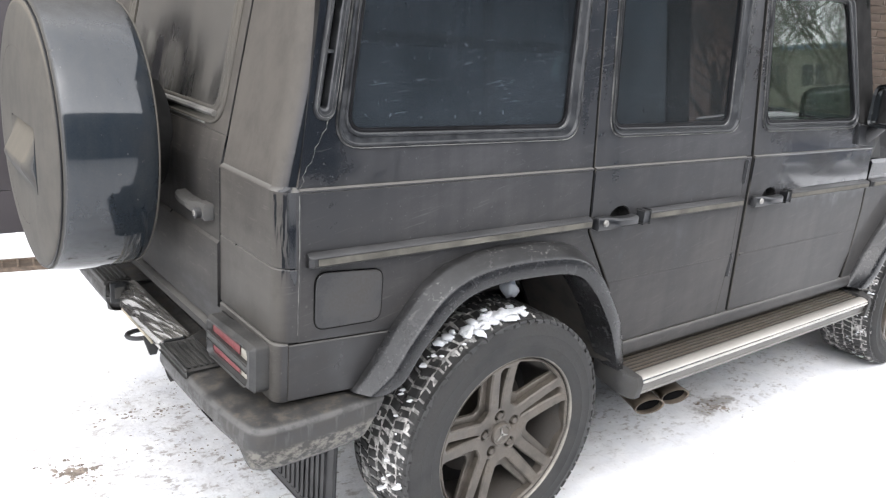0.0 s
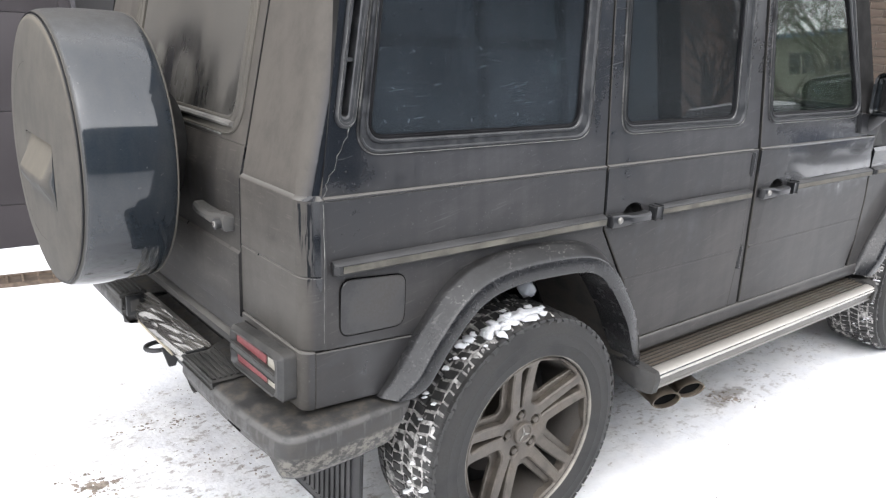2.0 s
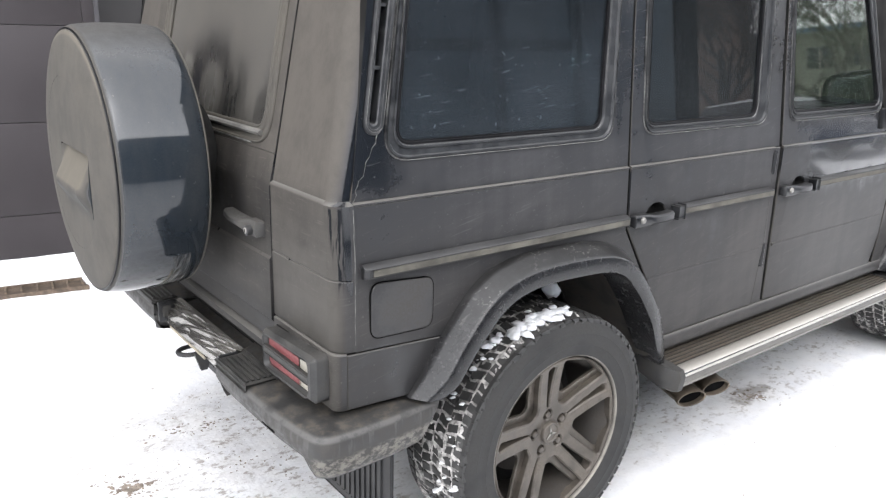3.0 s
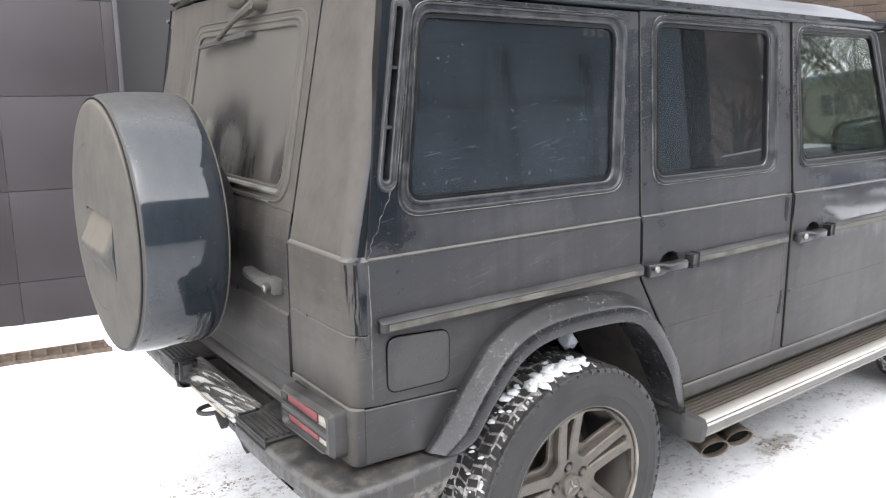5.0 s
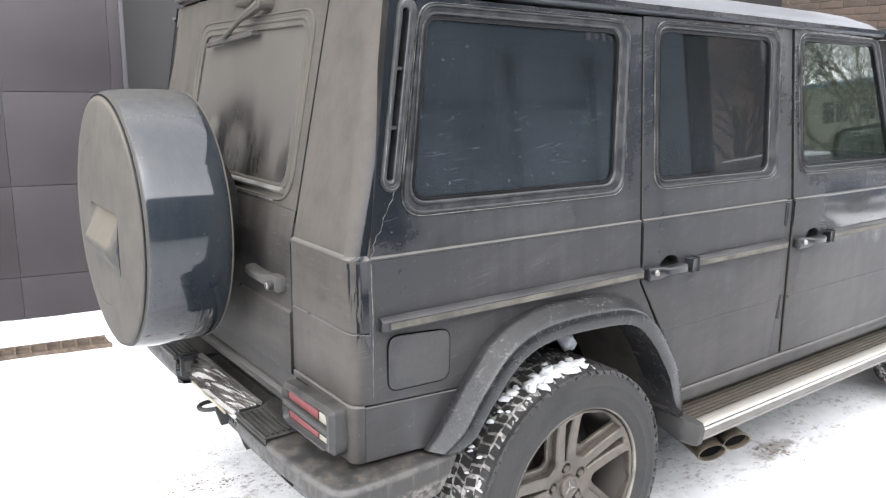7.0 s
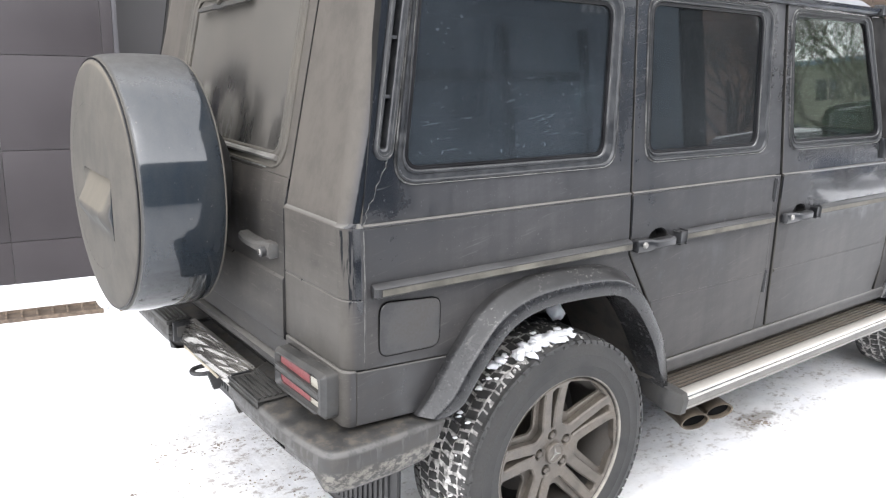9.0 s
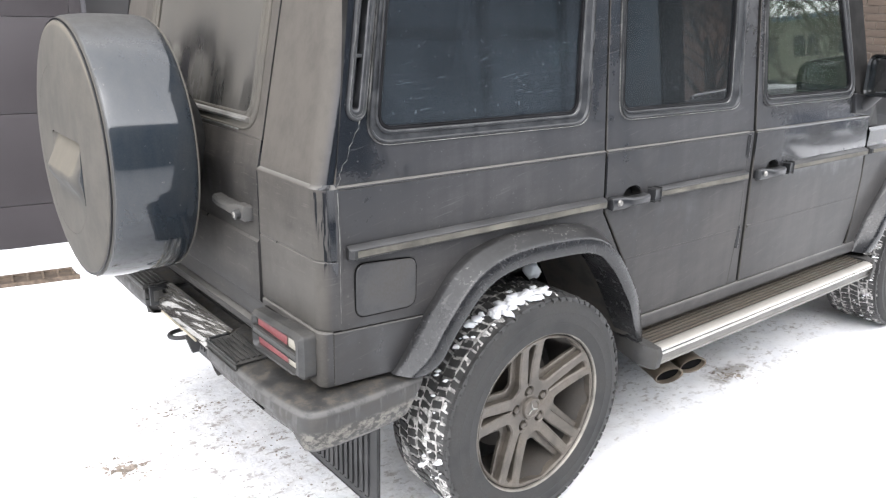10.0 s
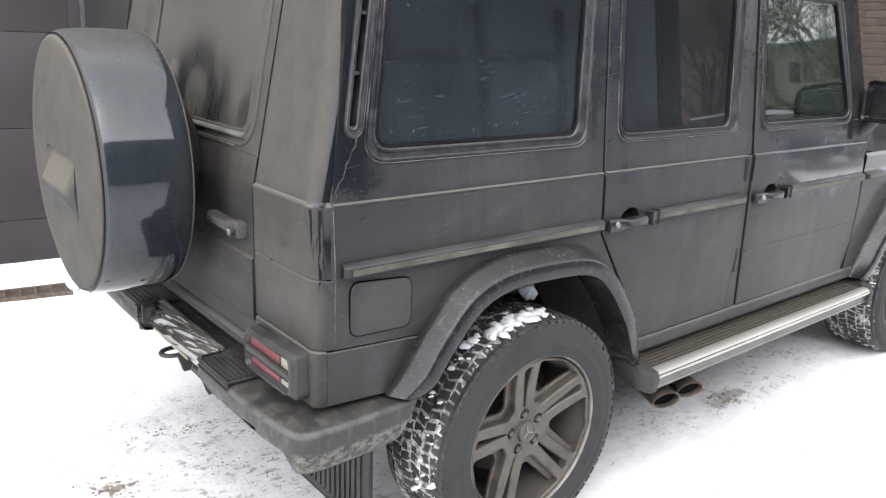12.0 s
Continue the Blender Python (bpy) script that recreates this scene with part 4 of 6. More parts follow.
def cup_outline(x0):
    return [(x0 + 0.130 + 0.050 * math.cos(a), 1.024 + 0.040 * math.sin(a)) for a in [math.pi * i / 14 for i in range(15)]]


def door_handle(x0, s, holder):
    y = 0.846
    # hollow cup in the skin behind the grip
    cup = [(x0 + 0.130 + 0.052 * math.cos(a), 1.023 + 0.043 * math.sin(a)) for a in [math.pi * i / 14 for i in range(15)]]
    bm = bmesh.new()
    top = [bm.verts.new((u, s * (y - 0.004), v)) for u, v in cup]
    deep = [bm.verts.new((x0 + 0.130 + (u - x0 - 0.130) * 0.7, s * (y - 0.034), 1.028 + (v - 1.028) * 0.7)) for u, v in cup]
    for i in range(len(cup)):
        j = (i + 1) % len(cup)
        bm.faces.new((top[i], top[j], deep[j], deep[i]))
    bm.faces.new(deep)
    part("handle_cup", bm, DARK, holder, "black hollow behind the grip")
    bm = bmesh.new()
    rings = []
    for u, dep, hh in ((0.0, 0.006, 0.015), (0.007, 0.024, 0.020), (0.066, 0.030, 0.019), (0.094, 0.036, 0.014), (0.158, 0.036, 0.013), (0.188, 0.030, 0.016), (0.196, 0.010, 0.013)):
        rings.append([(x0 + u, s * (y + a), 1.020 + b) for a, b in ((0.0, hh), (dep * 0.8, hh), (dep, hh * 0.6), (dep, -hh * 0.6), (dep * 0.8, -hh), (0.0, -hh))])
    loft_in(bm, rings)
    part("door_handle", bm, PLASTIC, holder, "black bar door handle")
    bm = bmesh.new()
    revolve_in(bm, [(0.0, 0.0), (0.008, 0.0), (0.011, -0.004), (0.011, -0.012)], lambda r, a, t: (x0 + 0.034 + r * math.cos(t), s * (y + 0.0325 + a), 1.024 + r * math.sin(t)), 14)
    part("lock_cylinder", bm, LIP, holder, "bright key lock")
    part("strip_end", box(x0 + 0.212, x0 + 0.246, s * y, s * (y + 0.027), 1.008, 1.047, 0.005), PLASTIC, holder)


def flare(x0, s, body, lip):
    n = 44
    B = spline([Vector((a, b, 0)) for a, b in body], n)
    L = spline([Vector((a, b, 0)) for a, b in lip], n)
    rings = []
    for i, (b, l) in enumerate(zip(B, L)):
        t = i / (n - 1)
        taper = min(1.0, 0.45 + 2.6 * min(t + 0.12, 1.05 - t))
        out = 0.078 * taper
        inn = l + (l - b) * 0.15
        sec = [(b, -0.012), (b, 0.010), (b.lerp(l, 0.04), out * 0.26), (b.lerp(l, 0.08), out * 0.33), (b.lerp(l, 0.36), out * 0.82), (b.lerp(l, 0.43), out * 0.925), (b.lerp(l, 0.52), out * 0.975), (l, out), (inn, out * 0.97), (inn, 0.0), (inn, -0.045)]
        rings.append([(x0 + p.x, s * (0.846 + o), p.y) for p, o in sec])
    bm = loft(rings)
    part("wheel_arch_flare", bm, FLAREPL, car, "scuffed black wheel arch flare", angle=40)


def liner(x0, s):
    """The dark tub over a wheel."""
    pts = spline([Vector((a, b, 0)) for a, b in FLARE_LIP], 26)
    rings = []
    for y in (0.865, 0.80, 0.62, 0.50):
        k = 1.0 + 0.04 * (0.865 - y)
        rings.append([(x0 + p.x * k, s * y, 0.39 + (p.y - 0.39) * (1.0 + 0.02 * (0.865 - y))) for p in pts])
    bm = loft(rings, closed=False)
    inner = [bm.verts.new((x0 + p.x, s * 0.50, 0.39 + (p.y - 0.39))) for p in pts]
    bm.faces.new(inner)
    part("wheel_arch_liner", bm, LINER, car, "black wheel arch liner", recalc=False)


VENT_LO, VENT_HI = Vector((-0.627, 1.346)), Vector((-0.550, 1.788))


def vent_capsule(w, cut, aside=0.0):
    ax = (VENT_HI - VENT_LO).normalized()
    nx = Vector((ax.y, -ax.x))
    a, b = VENT_LO + ax * cut - nx * aside, VENT_HI - ax * cut - nx * aside
    out = []
    for end, base in ((b, 0.0), (a, math.pi)):
        for k in range(13):
            q = base + math.pi * k / 12
            out.append(tuple(end + nx * w * math.cos(q) + ax * w * math.sin(q)))
    return out


def air_vent(s, holder):
    """The slotted outlet beside the rear side window."""
    n_pts = len(vent_capsule(0.025, 0.022))
    bm = bmesh.new()
    rows = []
    for w, cut, aside, high in ((0.0265, 0.022, 0.0, -0.010), (0.0265, 0.022, 0.0, 0.003), (0.0245, 0.023, 0.0, 0.008), (0.0205, 0.025, 0.001, 0.0105), (0.0115, 0.028, 0.0055, 0.0105), (0.0092, 0.030, 0.006, 0.008), (0.0085, 0.030, 0.006, -0.018)):
        rows.append([bm.verts.new(on_flank(s)(u, v, -high)) for u, v in vent_capsule(w, cut, aside)])
    for lo, hi in zip(rows, rows[1:]):
        for k in range(n_pts):
            j = (k + 1) % n_pts
            bm.faces.new((lo[k], lo[j], hi[j], hi[k]))
    part("vent_surround", bm, SEAL, holder, "raised black vent surround", angle=28)
    for w, aside in ((0.0235, 0.0005), (0.0175, 0.003)):
        part("vent_ridge", ring_in(bmesh.new(), vent_capsule(w, 0.026, aside), vent_capsule(w - 0.0022, 0.028, aside), on_flank(s), 0.0112, 0.0015, base=-0.004), BEAD, holder)
    bm = plate_in(bmesh.new(), [vent_capsule(0.012, 0.03, 0.006)], lambda u, v, d: (u, s * (flank(v) - 0.020 - d), v), 0.004, 0.0005)
    part("vent_slot", bm, PIT, holder, "black slot of the vent")
    for f in (0.33, 0.64):
        p = VENT_LO + (VENT_HI - VENT_LO) * f
        part("vent_bar", box(p.x - 0.018, p.x + 0.004, s * (flank(p.y) - 0.006), s * (flank(p.y) + 0.003), p.y - 0.004, p.y + 0.004, 0.001), SEAL, holder)


def running_board(s):
    x0, x1 = 0.535, 2.225
    board = part("running_board", loft([[(x, s * a, b) for a, b in ((0.80, 0.497), (0.905, 0.484), (0.918, 0.440), (0.80, 0.440))] for x in (x0, x1)]), MUDDY, car, "muddy steel running board with ribbed tread")
    for k in range(6):
        y = 0.812 + k * 0.0165
        z = 0.497 - (y - 0.80) * 0.124
        bm = loft([[(x, s * (y + a), z + b) for a, b in ((-0.0040, -0.004), (-0.0034, 0.004), (-0.0016, 0.006), (0.0016, 0.006), (0.0034, 0.004), (0.0040, -0.004))] for x in (x0 + 0.01, x1 - 0.01)])
        part("tread_rib", bm, STEELD, board)
    sec = [(0.904, 0.480), (0.908, 0.489), (0.920, 0.493), (0.938, 0.491), (0.952, 0.483), (0.957, 0.472), (0.953, 0.462), (0.940, 0.458), (0.915, 0.458)]
    part("polished_edge", loft([[(x, s * a, b) for a, b in sec] for x in (x0, x1)]), STEEL, board, "bright polished steel edge tube", angle=60)
    sec = [(0.915, 0.458), (0.944, 0.456), (0.946, 0.446), (0.940, 0.443), (0.940, 0.434), (0.945, 0.430), (0.942, 0.420), (0.915, 0.418)]
    part("side_face", loft([[(x, s * a, b) for a, b in sec] for x in (x0, x1)]), STEELM, board, "dull steel side face", angle=25)
    for xa, xb, drop in ((x0 - 0.052, x0 + 0.004, -0.012), (x1 - 0.004, x1 + 0.05, 0.0)):
        sec = [(0.78, 0.505), (0.90, 0.500), (0.950, 0.492), (0.960, 0.470), (0.952, 0.405 - drop), (0.930, 0.398 - drop), (0.86, 0.425), (0.78, 0.44)]
        xm = xa + (xb - xa) * 0.55
        near, far = (xa, xb) if drop else (xb, xa)
        rings = [[(near, s * (0.80 + (a - 0.80) * 0.72), b + 0.012) for a, b in sec], [(near + (far - near) * 0.5, s * a, b) for a, b in sec], [(far, s * a, b) for a, b in sec]]
        part("end_cap", loft(rings), LAMPPL, board, "dull black plastic end cap")
    for xb in (0.9, 1.45, 2.0):
        part("board_bracket", box(xb, xb + 0.05, s * 0.62, s * 0.86, 0.43, 0.455, 0.004), DARK, board)


def rear_corner(s):
    """The rounded corner between flank and tail, below and above the belt line."""
    def section(z, grow=0.0):
        xs, xr = edge_rear(z), rear_x(z)
        yf = flank(z)
        k = max(0.0, min(1.0, (z - CREASE - 0.01) / 0.45))
        yg = 0.516 - 0.009 * max(0.0, z - 1.26) / 0.61
        rx = 0.045 + 0.02 * max(0.0, z - CREASE)
        ry, crown = 0.045 + 0.050 * k, 0.008 * k
        out = [(xs + 0.005, s * (yf + 0.0004), z), (xs - 0.002, s * (yf + 0.0008), z)]
        cx, cy = xr + crown + rx, yf - ry
        for j in range(11):
            t = (math.pi / 2) * j / 10
            out.append((cx - (rx + grow) * math.sin(t), s * (cy + (ry + grow) * math.cos(t)), z))
        out += [(xr + crown * 0.55 - grow, s * (0.45 * yg + 0.55 * cy), z), (xr + crown * 0.2 - grow, s * (0.8 * yg + 0.2 * cy), z), (xr - grow, s * yg, z), (xr + 0.03, s * yg, z), (xr + 0.06, s * 0.66, z), (xs, s * (yf - 0.03), z)]
        return out
    levels = [(0.830, 0.0), (0.834, 0.003), (0.95, 0.003), (1.008, 0.003), (1.011, 0.0), (1.014, 0.003), (1.10, 0.002), (CREASE - 0.006, 0.002), (CREASE - 0.001, 0.004), (CREASE + 0.002, 0.003), (CREASE + 0.008, -0.004)]
    levels += [(z, -0.004) for z in (1.26, 1.36, 1.46, 1.56, 1.66, 1.74, 1.83, 1.87)]
    part("rear_corner_panel", loft([section(z, g) for z, g in levels]), PAINT, car, angle=40)
    # lower corner piece round the lamp
    low = []
    for z in (0.680, 0.686, 0.826, 0.829):
        g = 0.001 if 0.683 < z < 0.828 else -0.002
        out = [(-0.716, s * (0.846 + g), z)]
        for k in range(7):
            t = (math.pi / 2) * k / 6
            out.append((-0.716 - (0.03 + g) * math.sin(t), s * (0.816 + (0.03 + g) * math.cos(t)), z))
        out += [(-0.746 - g, s * 0.52, z), (-0.70, s * 0.52, z), (-0.70, s * 0.82, z)]
        low.append(out)
    part("lower_corner_panel", loft(low), PAINT, car)


def tail_light(s):
    hold = part("tail_light", bmesh.new(), LAMPPL, car, "boxy dust-covered tail lamp with red and white lens")
    me = hold.data
    # housing: a deep frame with an opening at the back
    y0, y1, z0, z1 = 0.530, 0.815, 0.695, 0.822
    lp = round_poly([(y0, z0), (y1, z0 + 0.006), (y1, z1), (y0, z1 - 0.014)], 0.016)
    hole = round_poly([(y0 + 0.022, z0 + 0.018), (y1 - 0.036, z0 + 0.022), (y1 - 0.036, z1 - 0.022), (y0 + 0.022, z1 - 0.032)], 0.014)
    bm = bmesh.new()
    plate_in(bm, [lp, hole], lambda u, v, d: (-0.792 + d * 1.0, s * u, v), 0.055, 0.012)
    me2 = mesh_of("tail_light", bm, LAMPPL)
    hold.data = me2
    bpy.data.meshes.remove(me)
    ya, yb, za, zb = y0 + 0.020, y1 - 0.034, z0 + 0.018, z1 - 0.022
    zm = (za + zb) / 2
    for zl, zh in ((za, zm - 0.008), (zm + 0.008, zb)):
        part("red_lens", box(-0.778, -0.745, s * ya, s * (yb - 0.058), zl, zh, 0.004), RED, hold, "dusty red lamp lens")
        part("white_lens", box(-0.778, -0.745, s * (yb - 0.057), s * yb, zl, zh, 0.004), WHITE, hold, "dusty white reversing lens")
    part("guard_bar", box(-0.791, -0.777, s * (ya - 0.004), s * (yb + 0.004), zm - 0.009, zm + 0.009, 0.003), LAMPPL, hold)
    part("lamp_backing", box(-0.750, -0.735, s * (y0 + 0.01), s * (y1 - 0.01), z0 + 0.01, z1 - 0.01), DARK, hold)


def door_mirror(s):
    tri = round_poly([(1.998, 1.208), (2.165, 1.190), (2.162, 1.275), (1.985, 1.300)], 0.012, 3)
    hold = part("door_mirror", plate_in(bmesh.new(), [tri], lambda u, v, d: (u, s * (flank(v) + 0.014 - d), v), 0.016, 0.004), PLASTIC, car, "black door mirror on a short arm")
    part("mirror_arm", tube_in(bmesh.new(), [(2.09, s * 0.822, 1.240), (2.085, s * 0.850, 1.262), (2.08, s * 0.880, 1.295), (2.075, s * 0.905, 1.335)], [0.034, 0.030, 0.028, 0.028], 12), PLASTIC, hold)
    out = round_poly([(0.836, 1.286), (1.060, 1.294), (1.043, 1.456), (0.832, 1.472)], [0.03, 0.05, 0.06, 0.05])
    lean = lambda u, x: x - 0.36 * (u - 0.940)
    bm = bmesh.new()
    rings = [[(lean(u, 2.034), s * u, v) for u, v in inset(out, 0.016)], [(lean(u, 2.018), s * u, v) for u, v in inset(out, 0.010)]]
    for x, k in ((2.010, 1.0), (2.020, 1.03), (2.06, 1.03), (2.11, 0.93), (2.145, 0.70), (2.155, 0.4)):
        rings.append([(lean(u, x), s * (0.940 + (u - 0.940) * k), 1.380 + (v - 1.380) * k) for u, v in out])
    loft_in(bm, rings)
    part("mirror_housing", bm, GLOSS, hold, "glossy black mirror housing")
    bm = plate_in(bmesh.new(), [inset(out, 0.0155)], lambda u, v, d: (lean(u, 2.024) + d, s * u, v), 0.004, 0.001)
    part("mirror_glass", bm, MIRROR, hold, "mirror glass")


def mud_flap(s):
    hold = part("mud_flap", box(-0.515, -0.503, s * 0.33, s * 0.735, 0.160, 0.60, 0.004), RUBBER, car, "black ribbed rubber mud flap")
    for k in range(12):
        y = 0.372 + k * 0.029
        part("flap_rib", box(-0.521, -0.5151, s * (y - 0.006), s * (y + 0.006), 0.190, 0.50, 0.002), RUBBER, hold)


side_of_car(RIGHT)
side_of_car(LEFT)


def build_tail():
    # tailgate skin below and above the belt line
    gy = 0.512
    bm = bmesh.new()
    zb = 0.745
    loft_in(bm, [[(rear_x(z) - g, y, z) for y in (-gy, -gy + 0.004, gy - 0.004, gy)] + [(rear_x(z) + 0.03, gy, z), (rear_x(z) + 0.03, -gy, z)]
                 for z, g in ((zb, -0.004), (zb + 0.004, 0.0), (0.805, 0.0), (0.815, 0.010), (0.985, 0.010), (0.992, 0.004), (1.17, 0.004), (CREASE - 0.010, 0.004), (CREASE - 0.006, 0.0025), (CREASE + 0.02, 0.0005), (1.262, 0.0))])
    gate = part("tailgate", bm, PAINT, car)
    to = lambda u, v, d: (rear_x(v) + d, u, v)
    outer = [(-gy, 1.2625), (gy, 1.2625), (0.500, 1.872), (-0.505, 1.872)]
    hole = round_poly([(-0.440, 1.296), (0.410, 1.296), (0.400, 1.772), (-0.432, 1.772)], 0.07)
    part("tailgate_window_panel", plate_in(bmesh.new(), [outer, hole], to, 0.03, 0.001), PAINT, gate)
    o = round_poly([(-0.478, 1.276), (0.432, 1.276), (0.418, 1.792), (-0.462, 1.792)], 0.085)
    i = round_poly([(-0.436, 1.304), (0.392, 1.304), (0.380, 1.762), (-0.424, 1.762)], 0.062)
    part("rear_window_frame", ring_in(bmesh.new(), o, i, to, 0.006, base=0.02), DUSTY, gate, "moulded dusty window surround")
    i2 = inset(i, -0.006)
    i3 = inset(i, 0.016)
    part("rear_window_seal", ring_in(bmesh.new(), i2, i3, to, 0.002, base=0.015), DUSTY, gate)
    bm = plate_in(bmesh.new(), [i2], lambda u, v, d: (rear_x(v) + 0.007 + d, u, v), 0.004, 0.001)
    part("rear_window_glass", bm, FILM, gate, "rear glass dulled by a film of dust")
    bm = loft([[(rear_x(1.305) - a, y, 1.305 + b) for a, b in ((-0.004, -0.008), (0.010, -0.007), (0.014, 0.0), (0.010, 0.006), (-0.004, 0.008))] for y in (-0.43, 0.40)])
    part("window_trim_bar", bm, LIP, gate, "worn bright trim bar")
    ledge_line = loft([[(rear_x(1.275) - a, y, 1.275 + b) for a, b in ((-0.002, -0.004), (0.004, -0.003), (0.005, 0.001), (-0.002, 0.005))] for y in (-0.37, 0.40)])
    part("window_ledge", ledge_line, DUSTLINE, gate, "pale dust line under the rear window")
    # handle
    bm = bmesh.new()
    rings = []
    for y, dep, hh in ((-0.265, 0.006, 0.012), (-0.275, 0.030, 0.014), (-0.33, 0.040, 0.012), (-0.40, 0.040, 0.013), (-0.425, 0.030, 0.020), (-0.47, 0.026, 0.022), (-0.48, 0.006, 0.018)):
        rings.append([(REAR_X - 0.004 - a, y, 1.058 + b + (y + 0.47) * 0.03) for a, b in ((0, hh), (dep * 0.8, hh), (dep, hh * 0.5), (dep, -hh * 0.5), (dep * 0.8, -hh), (0, -hh))])
    loft_in(bm, rings)
    part("tailgate_handle", bm, GREYPL, gate, "dusty grey tailgate handle")
    bm = revolve_in(bmesh.new(), [(0, -0.010), (0.0125, -0.010), (0.0145, -0.008), (0.0145, 0.006)], lambda r, a, t: (REAR_X - 0.036 + a, -0.448 + r * math.cos(t), 1.054 + r * math.sin(t)), 18)
    lock = part("tailgate_lock", bm, RUBBER, gate, "black key lock barrel")
    bm = revolve_in(bmesh.new(), [(0, -0.0115), (0.0075, -0.0115), (0.0085, -0.010)], lambda r, a, t: (REAR_X - 0.036 + a, -0.448 + r * math.cos(t), 1.054 + r * math.sin(t)), 14)
    part("lock_face", bm, LIP, lock, "bright keyhole plate")
    part("keyhole", box(REAR_X - 0.0485, REAR_X - 0.046, -0.4495, -0.4465, 1.049, 1.059), PIT, lock)
    # wiper
    w = part("rear_wiper", tube_in(bmesh.new(), [(rear_x(1.818) - 0.03, -0.150, 1.820), (rear_x(1.80) - 0.036, -0.085, 1.797), (rear_x(1.785) - 0.042, -0.02, 1.776), (rear_x(1.75) - 0.037, 0.102, 1.731)], [0.017, 0.014, 0.008, 0.007], 8), DUSTY, gate, "dust-coated rear wiper")
    bm = revolve_in(bmesh.new(), [(0, -0.045), (0.013, -0.045), (0.016, -0.03), (0.018, 0.0)], lambda r, a, t: (rear_x(1.82) + a, -0.150 + 1.3 * r * math.cos(t), 1.820 + 1.3 * r * math.sin(t)), 16)
    part("wiper_pivot", bm, DUSTY, w)
    bm = loft([[(rear_x(z) - 0.016 - a, y, z + b * k) for a, b in ((-0.012, -0.004), (0.0, -0.010), (0.010, -0.007), (0.012, 0.004), (0.004, 0.009), (-0.012, 0.004))] for y, z, k in ((-0.100, 1.738, 0.8), (-0.092, 1.7375, 1.1), (0.06, 1.729, 1.15), (0.10, 1.7265, 1.5), (0.135, 1.7245, 1.5), (0.15, 1.7235, 1.1), (0.286, 1.7125, 0.8), (0.296, 1.712, 0.4))])
    part("wiper_blade", bm, GREYPL, w)
    bm = revolve_in(bmesh.new(), [(0.0, -0.028), (0.03, -0.026), (0.045, -0.015), (0.05, 0.0)], lambda r, a, t: (rear_x(1.868) + a - 0.004, 0.043 + 2.0 * r * math.cos(t), 1.862 + 0.85 * r * math.sin(t)), 24)
    part("brake_lamp", bm, DUSTY, gate, "high brake lamp housing")
    # spare wheel in its hard cover
    cy, cz = 0.0, 1.190
    at = lambda r, a, t: (a, cy + r * math.cos(t), cz + r * math.sin(t))
    prof = [(0.30, -0.836), (0.362, -0.838), (0.3695, -0.842), (0.3745, -0.850), (0.3775, -0.865), (0.3790, -0.90), (0.3800, -0.95), (0.3790, -1.00), (0.3765, -1.035), (0.3730, -1.056), (0.3685, -1.0665), (0.3640, -1.0705)]
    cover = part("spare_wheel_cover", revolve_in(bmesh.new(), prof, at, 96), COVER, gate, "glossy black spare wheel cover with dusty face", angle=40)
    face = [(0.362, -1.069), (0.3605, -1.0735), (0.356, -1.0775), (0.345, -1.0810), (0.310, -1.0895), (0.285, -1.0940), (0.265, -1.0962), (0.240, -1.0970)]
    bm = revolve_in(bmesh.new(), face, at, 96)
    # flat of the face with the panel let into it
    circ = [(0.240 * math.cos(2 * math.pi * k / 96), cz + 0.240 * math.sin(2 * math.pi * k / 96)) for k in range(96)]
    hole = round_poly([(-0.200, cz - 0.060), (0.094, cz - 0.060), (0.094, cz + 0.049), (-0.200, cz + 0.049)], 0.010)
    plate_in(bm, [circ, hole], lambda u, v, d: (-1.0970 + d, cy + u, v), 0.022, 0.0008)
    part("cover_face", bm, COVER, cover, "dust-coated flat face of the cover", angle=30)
    rows = []
    for i in range(25):
        y = -0.1985 + 0.291 * i / 24
        ends = max(0.0, min(1.0, (0.1460 - abs(y + 0.053)) / 0.026))
        ends = ends * ends * (3 - 2 * ends)
        line = [(-1.06, y, cz + 0.0445)]
        for j in range(21):
            v = j / 20
            proud = -0.016 + 0.046 * v / 0.56 if v < 0.56 else 0.0012 + 0.0144 * (1 + math.cos((v - 0.56) / 0.44 * math.pi))
            line.append((-1.0970 - (0.0012 + (proud - 0.0012) * (0.12 + 0.88 * ends)), y, cz + 0.0445 - 0.165 * v))
        rows.append(line + [(-1.06, y, cz - 0.1205)])
    bm = loft(rows)
    part("badge_plate", bm, COVER, cover, "plain bulging panel", angle=60)
    part("cover_seam", revolve_in(bmesh.new(), [(0.3630 + 0.0030 * math.cos(a), -1.0715 + 0.0028 * math.sin(a)) for a in [2 * math.pi * k / 6 for k in range(6)]], at, 96, True), BLACKSEAL, cover)
    part("rear_band", revolve_in(bmesh.new(), [(0.3715 + 0.0026 * math.cos(a), -0.8435 + 0.0026 * math.sin(a)) for a in [2 * math.pi * k / 6 for k in range(6)]], at, 96, True), DUSTY, cover, "dust line on the rear edge")
    part("spare_carrier", revolve_in(bmesh.new(), [(0.0, -0.85), (0.30, -0.85), (0.30, -0.84), (0.16, -0.82), (0.16, -0.735)], at, 40), DARK, cover, "black spare wheel carrier")
    # lower valance under the gate
    bm = loft([[(-0.738, y, 0.742), (-0.752, y, 0.735), (-0.752, y, 0.715), (-0.70, y, 0.66), (-0.66, y, 0.66), (-0.66, y, 0.742)] for y in (-0.53, 0.53)])
    part("tail_valance", bm, PAINT, car)


